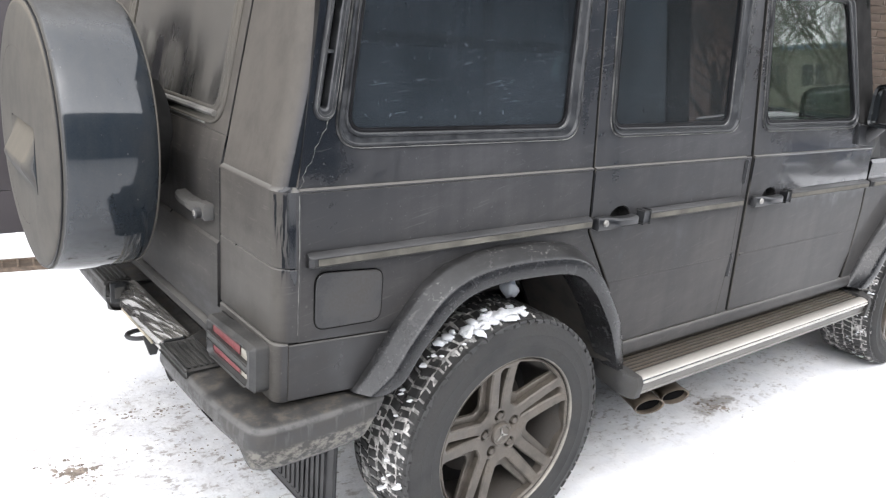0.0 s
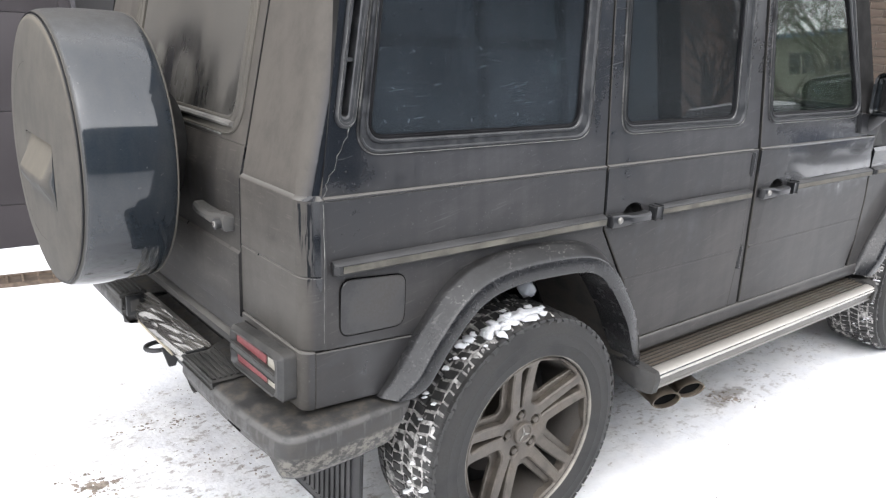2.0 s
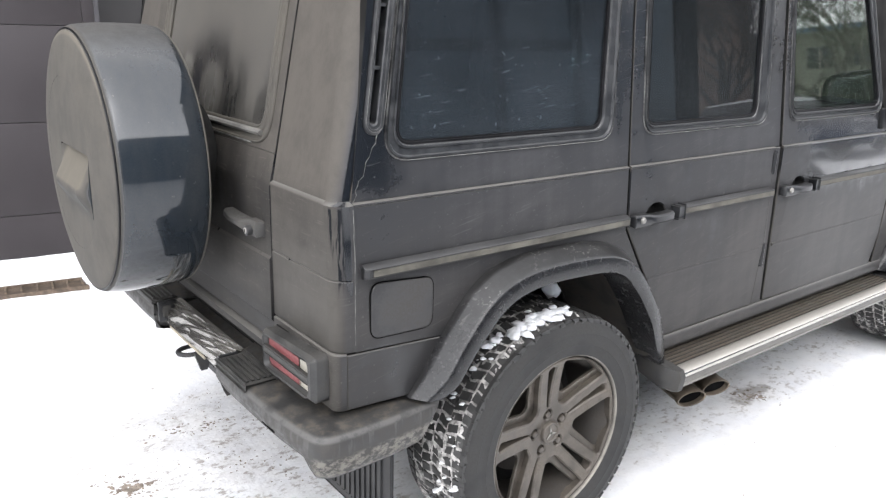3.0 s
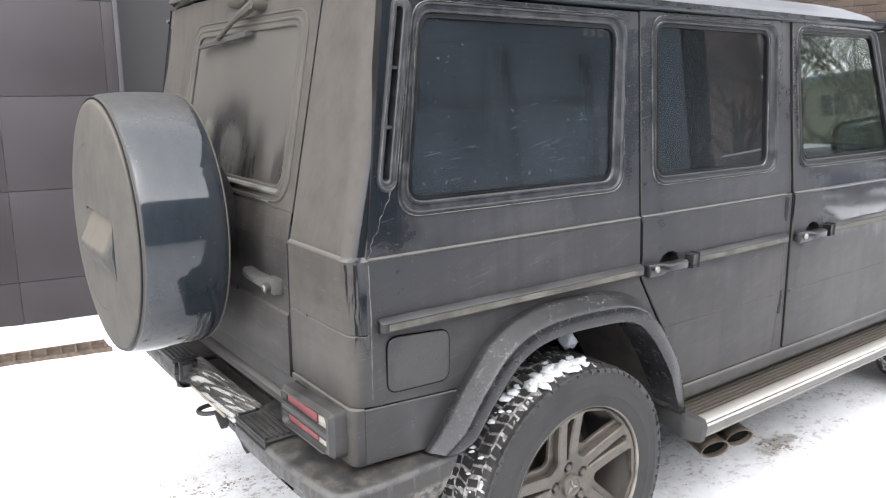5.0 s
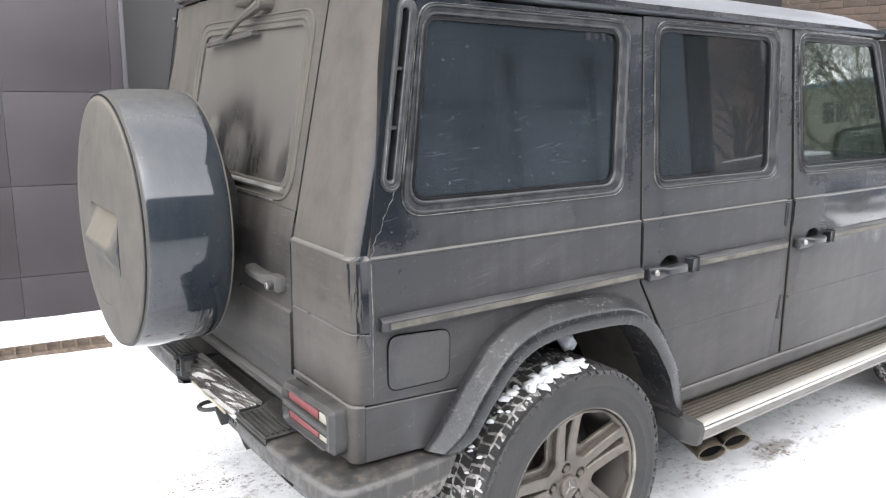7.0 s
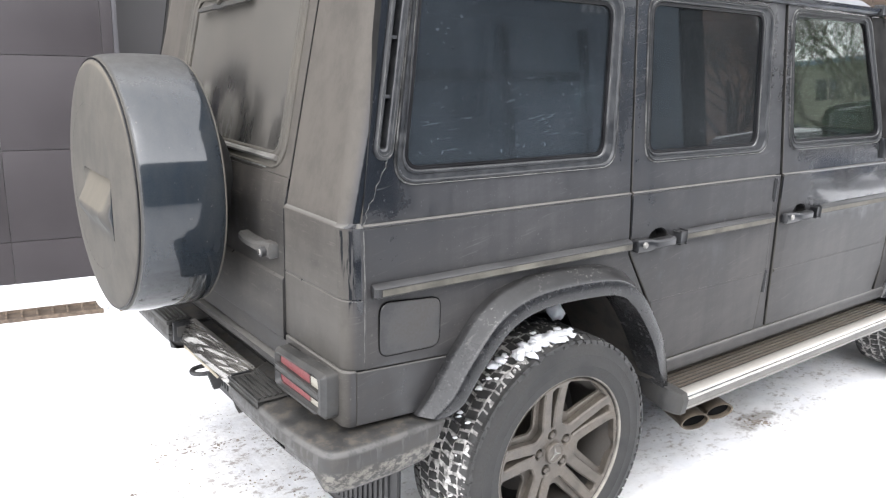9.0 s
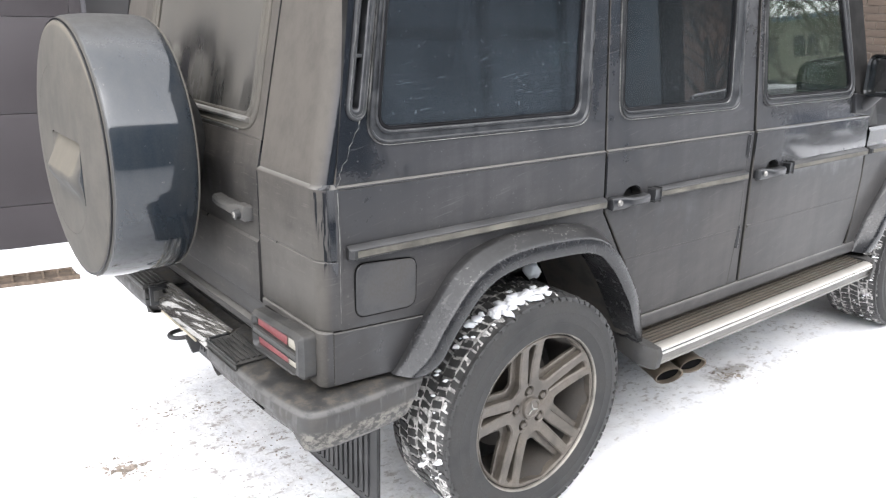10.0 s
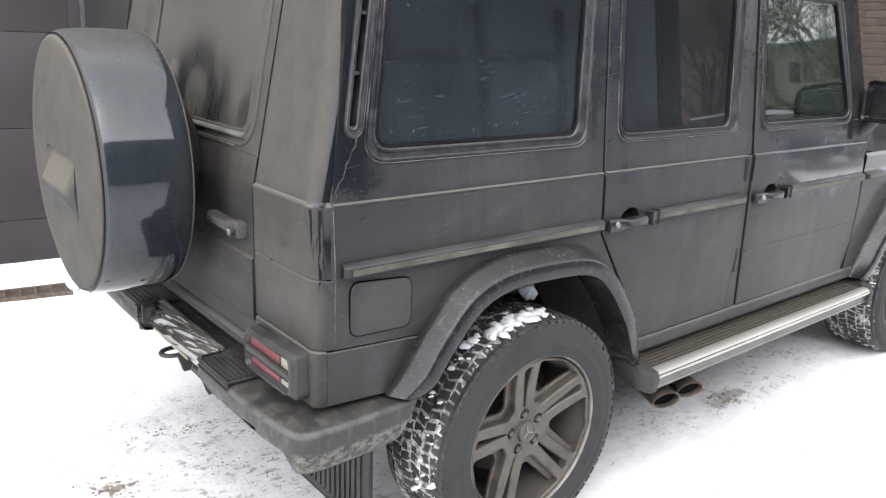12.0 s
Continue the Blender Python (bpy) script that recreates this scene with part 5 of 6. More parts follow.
build_tail()
for s_gap in (RIGHT, LEFT):
    gap_fill = loft([[(rear_x(z) + 0.022, s_gap * 0.485, z), (rear_x(z) + 0.022, s_gap * 0.56, z), (rear_x(z) + 0.05, s_gap * 0.56, z), (rear_x(z) + 0.05, s_gap * 0.485, z)] for z in (0.70, CREASE, 1.86)])
    part("gate_seal", gap_fill, PIT, car)


def build_bumper():
    half = [(-0.452, 0.884), (-0.60, 0.897), (-0.735, 0.901), (-0.788, 0.896), (-0.814, 0.880), (-0.828, 0.852), (-0.842, 0.76), (-0.850, 0.64), (-0.853, 0.37)]
    curve = spline([Vector((a, -b, 0)) for a, b in half], 30)
    # the plate sits in a recess between the two steps
    path = [(p.x, p.y) for p in curve] + [(-0.852, -0.350), (-0.846, -0.340), (-0.812, -0.333), (-0.802, -0.322), (-0.801, -0.06), (-0.802, 0.192), (-0.812, 0.203), (-0.846, 0.210), (-0.852, 0.220)] + [(p.x, -p.y) for p in reversed(curve)]
    rings = []
    for k, (x, y) in enumerate(path):
        a, b = Vector(path[max(0, k - 1)]), Vector(path[min(len(path) - 1, k + 1)])
        d = (b - a).normalized()
        n = Vector((-d.y, d.x))           # towards the inside
        if n.dot(Vector((0.1, 0)) - Vector((x, y))) < 0:
            n = -n
        end = min(1.0, min(k, len(path) - 1 - k) / 4.0)
        mid = 0.0 if -0.335 < y < 0.205 else 1.0
        tuck = max(0.0, min(1.0, (0.865 - abs(y)) / 0.06))
        top = 0.652
        drop = 0.030 * (1 - mid)
        sec = [(0.150, top + 0.006), (0.030, top + 0.0005 - drop), (0.019, top - 0.001 - drop), (0.010, top - 0.004 - drop), (0.004, top - 0.010 - drop), (0.001, top - 0.020 - drop * 0.8), (0.0, top - 0.034 - drop * 0.6), (0.001, 0.575 + 0.036 * tuck), (0.004 + 0.009 * tuck, 0.552 + 0.036 * tuck), (0.012 + 0.012 * tuck, 0.540 + 0.026 * tuck), (0.026 + 0.010 * tuck, 0.533 + 0.020 * tuck), (0.150, 0.533 + 0.020 * tuck)]
        lean = (1 - end) * -0.6
        rings.append([(x + n.x * o + lean * (0.652 - z), y + n.y * o, z) if o < 0.1 else (-0.45 + (x + 0.45) * 0.62 + lean * (0.652 - z), y * 0.83, z) for o, z in sec])
    bump_ob = part("rear_bumper", loft(rings), BUMPER, car, "scuffed dirty black rear bumper", angle=42)
    for s, ya in ((RIGHT, 0.352), (LEFT, 0.222)):
        pad = part("step_pad", box(-0.848, -0.758, s * ya, s * 0.545, 0.645, 0.662, 0.006), LAMPPL, bump_ob, "ribbed dusty black step pad")
        for k in range(5):
            x = -0.836 + k * 0.016
            part("pad_rib", box(x - 0.0035, x + 0.0035, s * (ya + 0.008), s * 0.535, 0.661, 0.6665, 0.001), LAMPPL, pad)
        for yc, w in ((0.655, 0.033),):
            part("bumper_slot", box(-0.8380, -0.815, s * (yc - w), s * (yc + w), 0.586, 0.602, 0.001), PIT, bump_ob, "dark slot in the lower edge")
    for yl, inner in ((0.200, 0.196), (-0.332, -0.328)):
        lamp = part("plate_lamp", box(-0.835, -0.775, min(yl, inner) - 0.004, max(yl, inner) + 0.004, 0.592, 0.662, 0.004), PLASTIC, bump_ob, "small plate lamp block")
        part("lamp_lens", box(-0.822, -0.790, min(yl, inner) - 0.006, max(yl, inner) + 0.006, 0.606, 0.646, 0.003), GREYPL, lamp, "dusty lamp lens")
    # number plate recess, its plate wrapped in crumpled foil
    random.seed(4)
    bm = bmesh.new()
    nu, nv = 150, 60
    grid = []
    for i in range(nu + 1):
        row = []
        for j in range(nv + 1):
            y = -0.318 + 0.505 * i / nu
            f = j / nv
            x = -0.756 - 0.056 * f
            z = 0.664 - 0.030 * f - 0.046 * f * f
            fold = abs(noise.noise(Vector((y * 4.5, f * 5.5 - y * 7.0, 1.0))))
            h = 0.022 * (0.4 - fold) + 0.003 * noise.noise(Vector((y * 9, f * 8 - y * 12, 5.0)))
            edge = min(1.0, 5 * f + 0.2, 6 * (1 - f) + 0.2)
            row.append(bm.verts.new((x - h * 0.7 * edge, y, z + h * edge)))
        grid.append(row)
    for i in range(nu):
        for j in range(nv):
            bm.faces.new((grid[i][j], grid[i + 1][j], grid[i + 1][j + 1], grid[i][j + 1]))
    part("foil_wrap", bm, FOIL, bump_ob, "crumpled clear foil over the number plate", angle=70)
    part("plate_edge", box(-0.815, -0.809, -0.16, 0.15, 0.580, 0.589, 0.002), TAPE, bump_ob, "pale edge of the number plate")
    # towing eye
    pts = []
    for k in range(15):
        t = math.pi * (-0.5 + k / 14 * 1.0) + math.pi
        pts.append((-0.795 + 0.042 * math.cos(t), 0.012 + 0.034 * math.sin(t), 0.543))
    pts = [(-0.74, pts[0][1], 0.545)] + pts + [(-0.74, pts[-1][1], 0.545)]
    part("towing_eye", tube_in(bmesh.new(), pts, 0.008, 8), RUBBER, car, "black steel towing eye")
    part("hook_bracket", loft([[(-0.805, -0.045, 0.555), (-0.74, -0.045, 0.555), (-0.765, -0.045, 0.49), (-0.785, -0.045, 0.49)], [(-0.805, -0.030, 0.555), (-0.74, -0.030, 0.555), (-0.765, -0.030, 0.49), (-0.785, -0.030, 0.49)]]), RUBBER, car)


build_bumper()


def build_core():
    """Floor, inner walls and the closed parts behind the skin."""
    bm = bmesh.new()
    box_in(bm, -0.70, 2.20, -0.50, 0.50, 0.45, 0.70)
    box_in(bm, 0.50, 2.30, -0.81, 0.81, 0.50, 0.60)
    box_in(bm, -0.705, -0.50, -0.80, 0.80, 0.66, 1.18)
    part("chassis", bm, DARK, car, "black underbody")
    for s in (RIGHT, LEFT):
        for xa, xb, za, zb in ((-0.66, 0.45, 0.96, 1.26), (0.451, 2.16, 0.57, 1.26)):
            part("inner_side", box(xa, xb, s * 0.800 if s > 0 else s * 0.815, s * 0.815 if s > 0 else s * 0.800, za, zb), DARK, car)
        for xa, xb in ((0.262, 0.335), (1.085, 1.205)):
            bm = bmesh.new()
            loft_in(bm, [[(xa, s * 0.795, 1.24), (xb, s * 0.795, 1.24), (xb, s * 0.77, 1.24), (xa, s * 0.77, 1.24)], [(xa - 0.01, s * 0.748, 1.81), (xb - 0.02, s * 0.748, 1.81), (xb - 0.02, s * 0.72, 1.81), (xa - 0.01, s * 0.72, 1.81)]])
            part("inner_post", bm, DARK, car)
    part("cabin_floor", box(-0.66, 2.16, -0.80, 0.80, 1.02, 1.06), CABIN, car, "dark cabin trim")
    # roof with rain gutters
    ys = [(-0.790, 1.815), (-0.792, 1.838), (-0.772, 1.842), (-0.768, 1.858), (-0.750, 1.884), (-0.700, 1.906), (-0.55, 1.925), (-0.25, 1.940), (0.0, 1.943)]
    prof = ys + [(-a, b) for a, b in reversed(ys[:-1])]
    rings = []
    for x, k in ((-0.575, 0.72), (-0.572, 0.9), (-0.550, 1.0), (0.5, 1.0), (1.45, 1.0), (1.66, 0.95), (1.78, 0.80), (1.85, 0.55)):
        rings.append([(x, a * (1.0 if k > 0.95 else 0.997), 1.815 + (b - 1.815) * k * 0.88) for a, b in prof] + [(x, 0.70, 1.80), (x, -0.70, 1.80)])
    part("roof", loft(rings), ROOF, car, "roof coloured pale for the sky it reflects")
    for s in (RIGHT, LEFT):
        bm = loft([[(x, s * a, b) for a, b in ((0.782, 1.820), (0.800, 1.822), (0.803, 1.836), (0.797, 1.838), (0.792, 1.829), (0.782, 1.829))] for x in (-0.60, 1.845)])
        part("rain_gutter", bm, PAINT, car)
        part("gutter_end", box(1.840, 1.872, s * 0.774, s * 0.806, 1.812, 1.848, 0.004), SEAL, car)
    bm = loft([[(-0.56, y, 1.868), (-0.592, y, 1.874), (-0.618, y, 1.888), (-0.612, y, 1.904), (-0.55, y, 1.918)] for y in (-0.70, 0.70)])
    part("rear_roof_lip", bm, PAINT, car)
    # windscreen, bonnet, front
    bm = loft([[(2.145, y, 1.275), (1.925, y, 1.815), (1.935, y, 1.819), (2.155, y, 1.279)] for y in (-0.775, 0.775)])
    part("windscreen", bm, CLEAR, car, "clear windscreen")
    bm = loft([[(x, -0.66, 1.10), (x, -0.64, z), (x, -0.30, z + 0.02), (x, 0.30, z + 0.02), (x, 0.64, z), (x, 0.66, 1.10)] for x, z in ((2.17, 1.285), (2.30, 1.275), (3.40, 1.205), (3.46, 1.15))])
    part("bonnet", bm, BLACKSEAL, car, "flat black bonnet")
    part("front_panel", box(3.40, 3.47, -0.80, 0.80, 0.58, 1.12, 0.02), PAINT, car)
    part("grille", box(3.46, 3.485, -0.40, 0.40, 0.78, 1.05, 0.01), RUBBER, car)
    part("front_bumper", box(3.40, 3.62, -0.88, 0.88, 0.46, 0.62, 0.03), BUMPER, car)
    for s in (RIGHT, LEFT):
        part("headlight", revolve_in(bmesh.new(), [(0.0, 0.03), (0.07, 0.025), (0.095, 0.0)], lambda r, a, t: (3.47 + a, s * 0.60 + r * math.cos(t), 0.94 + r * math.sin(t)), 24), WHITE, car)


# pale colour stands in for the sky reflected in the roof
ROOF = plain("sky_pale_roof_paint", (0.11, 0.115, 0.125), 0.35, var=0.15, scale=2, dust=0.3, dust_col=(0.26, 0.27, 0.285))
build_core()


def build_details():
    # fuel flap on the right flank
    s = RIGHT
    lp = round_poly([(-0.648, 0.852), (-0.462, 0.846), (-0.462, 0.980), (-0.648, 0.994)], 0.030)
    groove = plate_in(bmesh.new(), [inset(lp, -0.0024)], lambda u, v, d: (u, s * (0.8466 - d), v), 0.004, 0.0005)
    flap = part("fuel_flap", plate_in(bmesh.new(), [lp], lambda u, v, d: (u, s * (0.8485 - d), v), 0.003, 0.002), FLAP, car, "dust-browned fuel flap")
    part("flap_gap", groove, PIT, flap)
    # jagged seam below the vent
    random.seed(11)
    pts = []
    for k in range(16):
        f = k / 15
        z = 1.345 - f * (1.345 - CREASE)
        x = -0.612 - 0.078 * f + random.uniform(-0.006, 0.006)
        pts.append((x, s * (flank(z) + 0.0005), z))
    part("cracked_seam", tube_in(bmesh.new(), pts, [random.uniform(0.0003, 0.0014) for _ in pts], 5), DUSTLINE, car, "cracked dusty seam")
    # scuffed seam down the rear corner
    random.seed(23)
    pts = [(-0.692 + random.uniform(-0.0012, 0.0012), s * (flank(z) + 0.0012), z) for z in [1.178 - 0.022 * k for k in range(16)]]
    part("scuffed_seam", tube_in(bmesh.new(), pts, 0.0010, 5), DUSTLINE, car, "pale scuffed seam at the rear corner")
    # twin exhaust outlets under the running board
    for x in (0.641, 0.790):
        ax = Vector((-0.24, -1.0, -0.14)).normalized()
        c = Vector((x, -0.928, 0.346))
        u = ax.cross(Vector((0, 0, 1))).normalized()
        w = u.cross(ax)

        def ring(r, a):
            return [c + ax * a + u * (r * 1.70 * math.cos(2 * math.pi * k / 28)) + w * (r * 0.80 * math.sin(2 * math.pi * k / 28)) for k in range(28)]
        bm = loft([ring(0.034, -0.30), ring(0.036, -0.02), ring(0.0385, 0.0), ring(0.0375, 0.005), ring(0.034, 0.003), ring(0.033, -0.10)], caps=False)
        tip = part("exhaust_tip", bm, EXH, car, "sooty oval exhaust tip")
        part("exhaust_bore", loft([ring(0.0332, -0.014), ring(0.0332, -0.04)]), PIT, tip)


build_details()


# ---- wheels ----
def build_wheel(name, cx, s, snowy):
    R, half = 0.390, 0.140
    yc = s * 0.762
    rnd = random.Random(int(cx * 10) + 7 * (s + 2))
    P = lambda r, a, t: (cx + r * math.cos(t), yc + s * a, R + r * math.sin(t))
    wheel = part(name, revolve_in(bmesh.new(), [(0.262, 0.128), (0.268, 0.136), (0.280, 0.141), (0.300, 0.1435), (0.303, 0.1455), (0.308, 0.1440), (0.335, 0.1440), (0.338, 0.1452), (0.342, 0.1435), (0.358, 0.139), (0.370, 0.131), (0.377, 0.119),
                                                   (0.3795, 0.10), (0.380, 0.0), (0.3795, -0.10), (0.374, -0.125), (0.34, -0.142), (0.28, -0.138), (0.262, -0.12)], P, 96), TYRE, car, "dusty all-terrain tyre on a five twin-spoke alloy wheel", angle=30)
    # tread blocks in five rows
    bm = bmesh.new()
    nb = 74
    for row, (a0, a1) in enumerate(((-0.132, -0.094), (-0.088, -0.050), (-0.045, -0.003), (0.003, 0.045), (0.050, 0.088), (0.094, 0.132))):
        for k in range(nb):
            t0 = 2 * math.pi * (k + (0.5 if row % 2 else 0.0)) / nb
            w = 2 * math.pi / nb * (0.84 if row in (0, 5) else 0.76)
            lean = (0.022 if row % 2 else -0.022) * rnd.uniform(0.6, 1.3)
            q = []
            for (a, tt) in ((a0, t0), (a1, t0 + lean), (a1, t0 + w + lean), (a0, t0 + w)):
                q.append((a + rnd.uniform(-0.003, 0.003), tt + rnd.uniform(-0.007, 0.007)))
            sink = rnd.uniform(0.0, 0.0035)
            top, low = [], []
            for a, tt in q:
                edge = max(0.0, abs(a) - 0.10)
                rr = R - edge * 0.32 - sink
                am = sum(x for x, _ in q) / 4
                tm = sum(x for _, x in q) / 4
                top.append(bm.verts.new(P(rr, a + (am - a) * 0.08, tt + (tm - tt) * 0.10)))
                low.append(bm.verts.new(P(rr - 0.016, a, tt)))
            bm.faces.new(top)
            for i in range(4):
                j = (i + 1) % 4
                bm.faces.new((top[i], top[j], low[j], low[i]))
    part("tyre_tread", bm, TREAD, wheel, "black tread blocks", angle=20)["kind"] = "stuff"
    # shoulder lugs
    bm = bmesh.new()
    for k in range(nb):
        t0 = 2 * math.pi * k / nb
        w = 2 * math.pi / nb * 0.84
        for sg in (1, -1):
            r0, r1 = 0.3765, 0.3825
            top = [bm.verts.new(P(r, sg * (0.1335 if r < 0.375 else 0.1320), t)) for r, t in ((r0, t0), (r1, t0), (r1, t0 + w), (r0, t0 + w * 0.9))]
            low = [bm.verts.new(P(r, sg * 0.118, t)) for r, t in ((r0, t0), (r1, t0), (r1, t0 + w), (r0, t0 + w * 0.9))]
            bm.faces.new(top)
            for i in range(4):
                j = (i + 1) % 4
                bm.faces.new((top[i], top[j], low[j], low[i]))
    part("tyre_shoulder", bm, TREAD, wheel, angle=20)["kind"] = "stuff"
    if snowy:
        # snow pressed into the grooves
        bm = bmesh.new()
        segs, cols = 420, 40
        grid = []
        for i in range(segs):
            t = 2 * math.pi * i / segs
            row = []
            for j in range(cols + 1):
                a = -0.134 + 0.268 * j / cols
                h = 0.6 * noise.noise(Vector((cx + math.cos(t) * 14, math.sin(t) * 14, a * 36 + s))) + 0.6 * noise.noise(Vector((cx + math.cos(t) * 37, math.sin(t) * 37, a * 95 + s)))
                h2 = noise.noise(Vector((cx + math.cos(t) * 4, math.sin(t) * 4, a * 9 + 5)))
                r = 0.3842 + 0.0014 * max(0.0, -math.cos(t)) - max(0, abs(a) - 0.10) * 0.34 - max(0, abs(a) - 0.118) * 0.8 + 0.0082 * h + 0.005 * h2
                row.append(bm.verts.new(P(r, a, t)))
            grid.append(row)
        for i in range(segs):
            n = (i + 1) % segs
            for j in range(cols):
                bm.faces.new((grid[i][j], grid[n][j], grid[n][j + 1], grid[i][j + 1]))
        part("snow_in_tread", bm, GREYSNOW, wheel, "snow pressed into the tread", angle=180)["kind"] = "stuff"
        bm = bmesh.new()
        for k in range(64):
            t = rnd.uniform(0.46, 0.72) * math.pi if k < 30 else rnd.uniform(0.72, 1.35) * math.pi
            a = rnd.uniform(-0.13, 0.10) if k < 8 else rnd.uniform(0.02, 0.118)
            sz = rnd.uniform(0.003, 0.012) * (1.1 if t < 0.72 * math.pi else 0.7)
            r = bmesh.ops.create_icosphere(bm, subdivisions=2, radius=sz)
            c = Vector(P(R + 0.001, a, t))
            sc = Vector((rnd.uniform(0.8, 2.2), rnd.uniform(0.8, 1.9), rnd.uniform(0.35, 0.7)))
            for v in r["verts"]:
                v.co = Vector((v.co.x * sc.x, v.co.y * sc.y, v.co.z * sc.z)) * (1 + 0.8 * noise.noise(v.co * 120 + c * 31)) + c
        for k in range(46):
            t = (0.465 + 0.18 * k / 45 + rnd.uniform(-0.01, 0.01)) * math.pi
            a = 0.072 + 0.024 * noise.noise(Vector((k * 0.21, 3.0, cx))) + rnd.uniform(-0.012, 0.012)
            r = bmesh.ops.create_icosphere(bm, subdivisions=2, radius=rnd.uniform(0.007, 0.014))
            c = Vector(P(R - 0.002, a, t))
            for v in r["verts"]:
                v.co = Vector((v.co.x * 1.5, v.co.y * 1.2, v.co.z * 0.7)) * (1 + 0.9 * noise.noise(v.co * 110 + c * 47)) + c
        part("tread_snow", bm, CLUMP, wheel, "clumps of snow on the tread", angle=180)["kind"] = "stuff"
    # rim
    prof = [(0.262, -0.11), (0.240, -0.10), (0.228, -0.02), (0.236, 0.065), (0.246, 0.085), (0.250, 0.108), (0.260, 0.126)]
    part("rim_barrel", revolve_in(bmesh.new(), prof, P, 64), BARREL, wheel, "dust-browned wheel barrel")
    part("rim_lip", revolve_in(bmesh.new(), [(0.2610, 0.120), (0.2625, 0.130), (0.2645, 0.1345), (0.2665, 0.1355), (0.2685, 0.133), (0.2685, 0.122)], P, 96), RIMEDGE, wheel, "worn rim edge", angle=60)
    disc = [(0.0, -0.01), (0.175, -0.01), (0.175, -0.03), (0.0, -0.03)]
    part("brake_disc", revolve_in(bmesh.new(), disc, P, 48), DISC, wheel, "dark brown brake disc")
    part("wheel_backing", revolve_in(bmesh.new(), [(0.0, -0.05), (0.235, -0.05), (0.235, -0.06), (0.0, -0.06)], P, 32), DARK, wheel)
    # five twin spokes: one dished casting with wide and narrow windows, and a lower ledge round the wide ones
    phase = radians(99)

    def polar(k, pts, rad):
        t = phase + math.pi / 5 * k
        e, f = Vector((math.cos(t), math.sin(t))), Vector((-math.sin(t), math.cos(t)))
        lp = round_poly([tuple(e * r + f * o) for r, o in pts], rad)
        return dense(lp)

    def dense(lp, step=0.014):
        out = []
        for i, p in enumerate(lp):
            q = lp[(i + 1) % len(lp)]
            n = max(1, int(math.hypot(q[0] - p[0], q[1] - p[1]) / step))
            out += [(p[0] + (q[0] - p[0]) * j / n, p[1] + (q[1] - p[1]) * j / n) for j in range(n)]
        return out

    def dish(base):
        return lambda u, v, d: (cx + u, yc + s * (base + 0.042 * (math.hypot(u, v) / 0.2575) ** 1.8 - d), R + v)

    def wide(g):
        w, r1 = 0.0830 - g, 0.2500
        r0 = math.sqrt(r1 * r1 - w * w)
        pts = [(0.137 + g * 1.9, 0.0110 - g * 0.35), (r0, w)]
        return pts + [(r1 + 0.004, 0.0)] + [(r, -o) for r, o in reversed(pts)]
    narrow = [(0.088, 0.0030), (0.165, 0.0075), (0.236, 0.0145), (0.243, 0.0), (0.236, -0.0145), (0.165, -0.0075), (0.088, -0.0030)]
    rim_r = dense([(0.2575 * math.cos(2 * math.pi * k / 80), 0.2575 * math.sin(2 * math.pi * k / 80)) for k in range(80)])
    pockets = [[(0.062 * math.cos(phase + 2 * math.pi * k / 5) + 0.0165 * math.cos(q), 0.062 * math.sin(phase + 2 * math.pi * k / 5) + 0.0165 * math.sin(q)) for q in [2 * math.pi * j / 16 for j in range(16)]] for k in range(5)]
    holes = [polar(2 * k + 1, wide(-0.021), [0.022, 0.010, 0.05, 0.010, 0.022]) for k in range(5)]
    slots = [polar(2 * k, narrow, [0.003, 0.02, 0.005, 0.02, 0.005, 0.02, 0.003]) for k in range(5)]
    part("spokes", plate_in(bmesh.new(), [rim_r] + holes + slots + pockets, dish(0.0875), 0.026, 0.0045), RIM, wheel, "dust-browned twin spokes", angle=32)
    ledges = [polar(2 * k + 1, wide(-0.004), [0.020, 0.008, 0.05, 0.008, 0.020]) for k in range(5)]
    part("spoke_ledge", plate_in(bmesh.new(), [rim_r] + ledges + slots, dish(0.0640), 0.012, 0.003), RIM, wheel, angle=32)
    hub = part("hub", revolve_in(bmesh.new(), [(0.0, 0.091), (0.039, 0.091), (0.0415, 0.0895), (0.0430, 0.086), (0.0435, 0.06)], P, 40), RIM, wheel)
    cap = part("centre_cap", revolve_in(bmesh.new(), [(0.0, 0.099), (0.026, 0.099), (0.029, 0.1025), (0.0345, 0.1025), (0.037, 0.099), (0.038, 0.080)], P, 40), RIM, wheel, "dusty round centre cap with a plain emblem")
    bm = bmesh.new()
    for k in range(3):
        t = math.pi / 2 + 2 * math.pi * k / 3 + 0.25
        e, f = Vector((math.cos(t), math.sin(t))), Vector((-math.sin(t), math.cos(t)))
        tri = [e * 0.027, f * 0.0045 - e * 0.002, -f * 0.0045 - e * 0.002]
        loft_in(bm, [[(cx + p.x, yc + s * d, R + p.y) for p in tri] for d in (0.0985, 0.1018)])
    part("cap_emblem", bm, LIP, wheel)
    for k in range(5):
        t = phase + 2 * math.pi * k / 5
        bx, bz = 0.0620 * math.cos(t), 0.0620 * math.sin(t)
        bm = bmesh.new()
        rings = []
        for r, d in ((0.0125, 0.060), (0.0125, 0.087), (0.0105, 0.0925), (0.006, 0.0945)):
            rings.append([(cx + bx + r * math.cos(2 * math.pi * i / 6), yc + s * d, R + bz + r * math.sin(2 * math.pi * i / 6)) for i in range(6)])
        loft_in(bm, rings)
        part("wheel_bolt", bm, RIM, wheel)
    return wheel


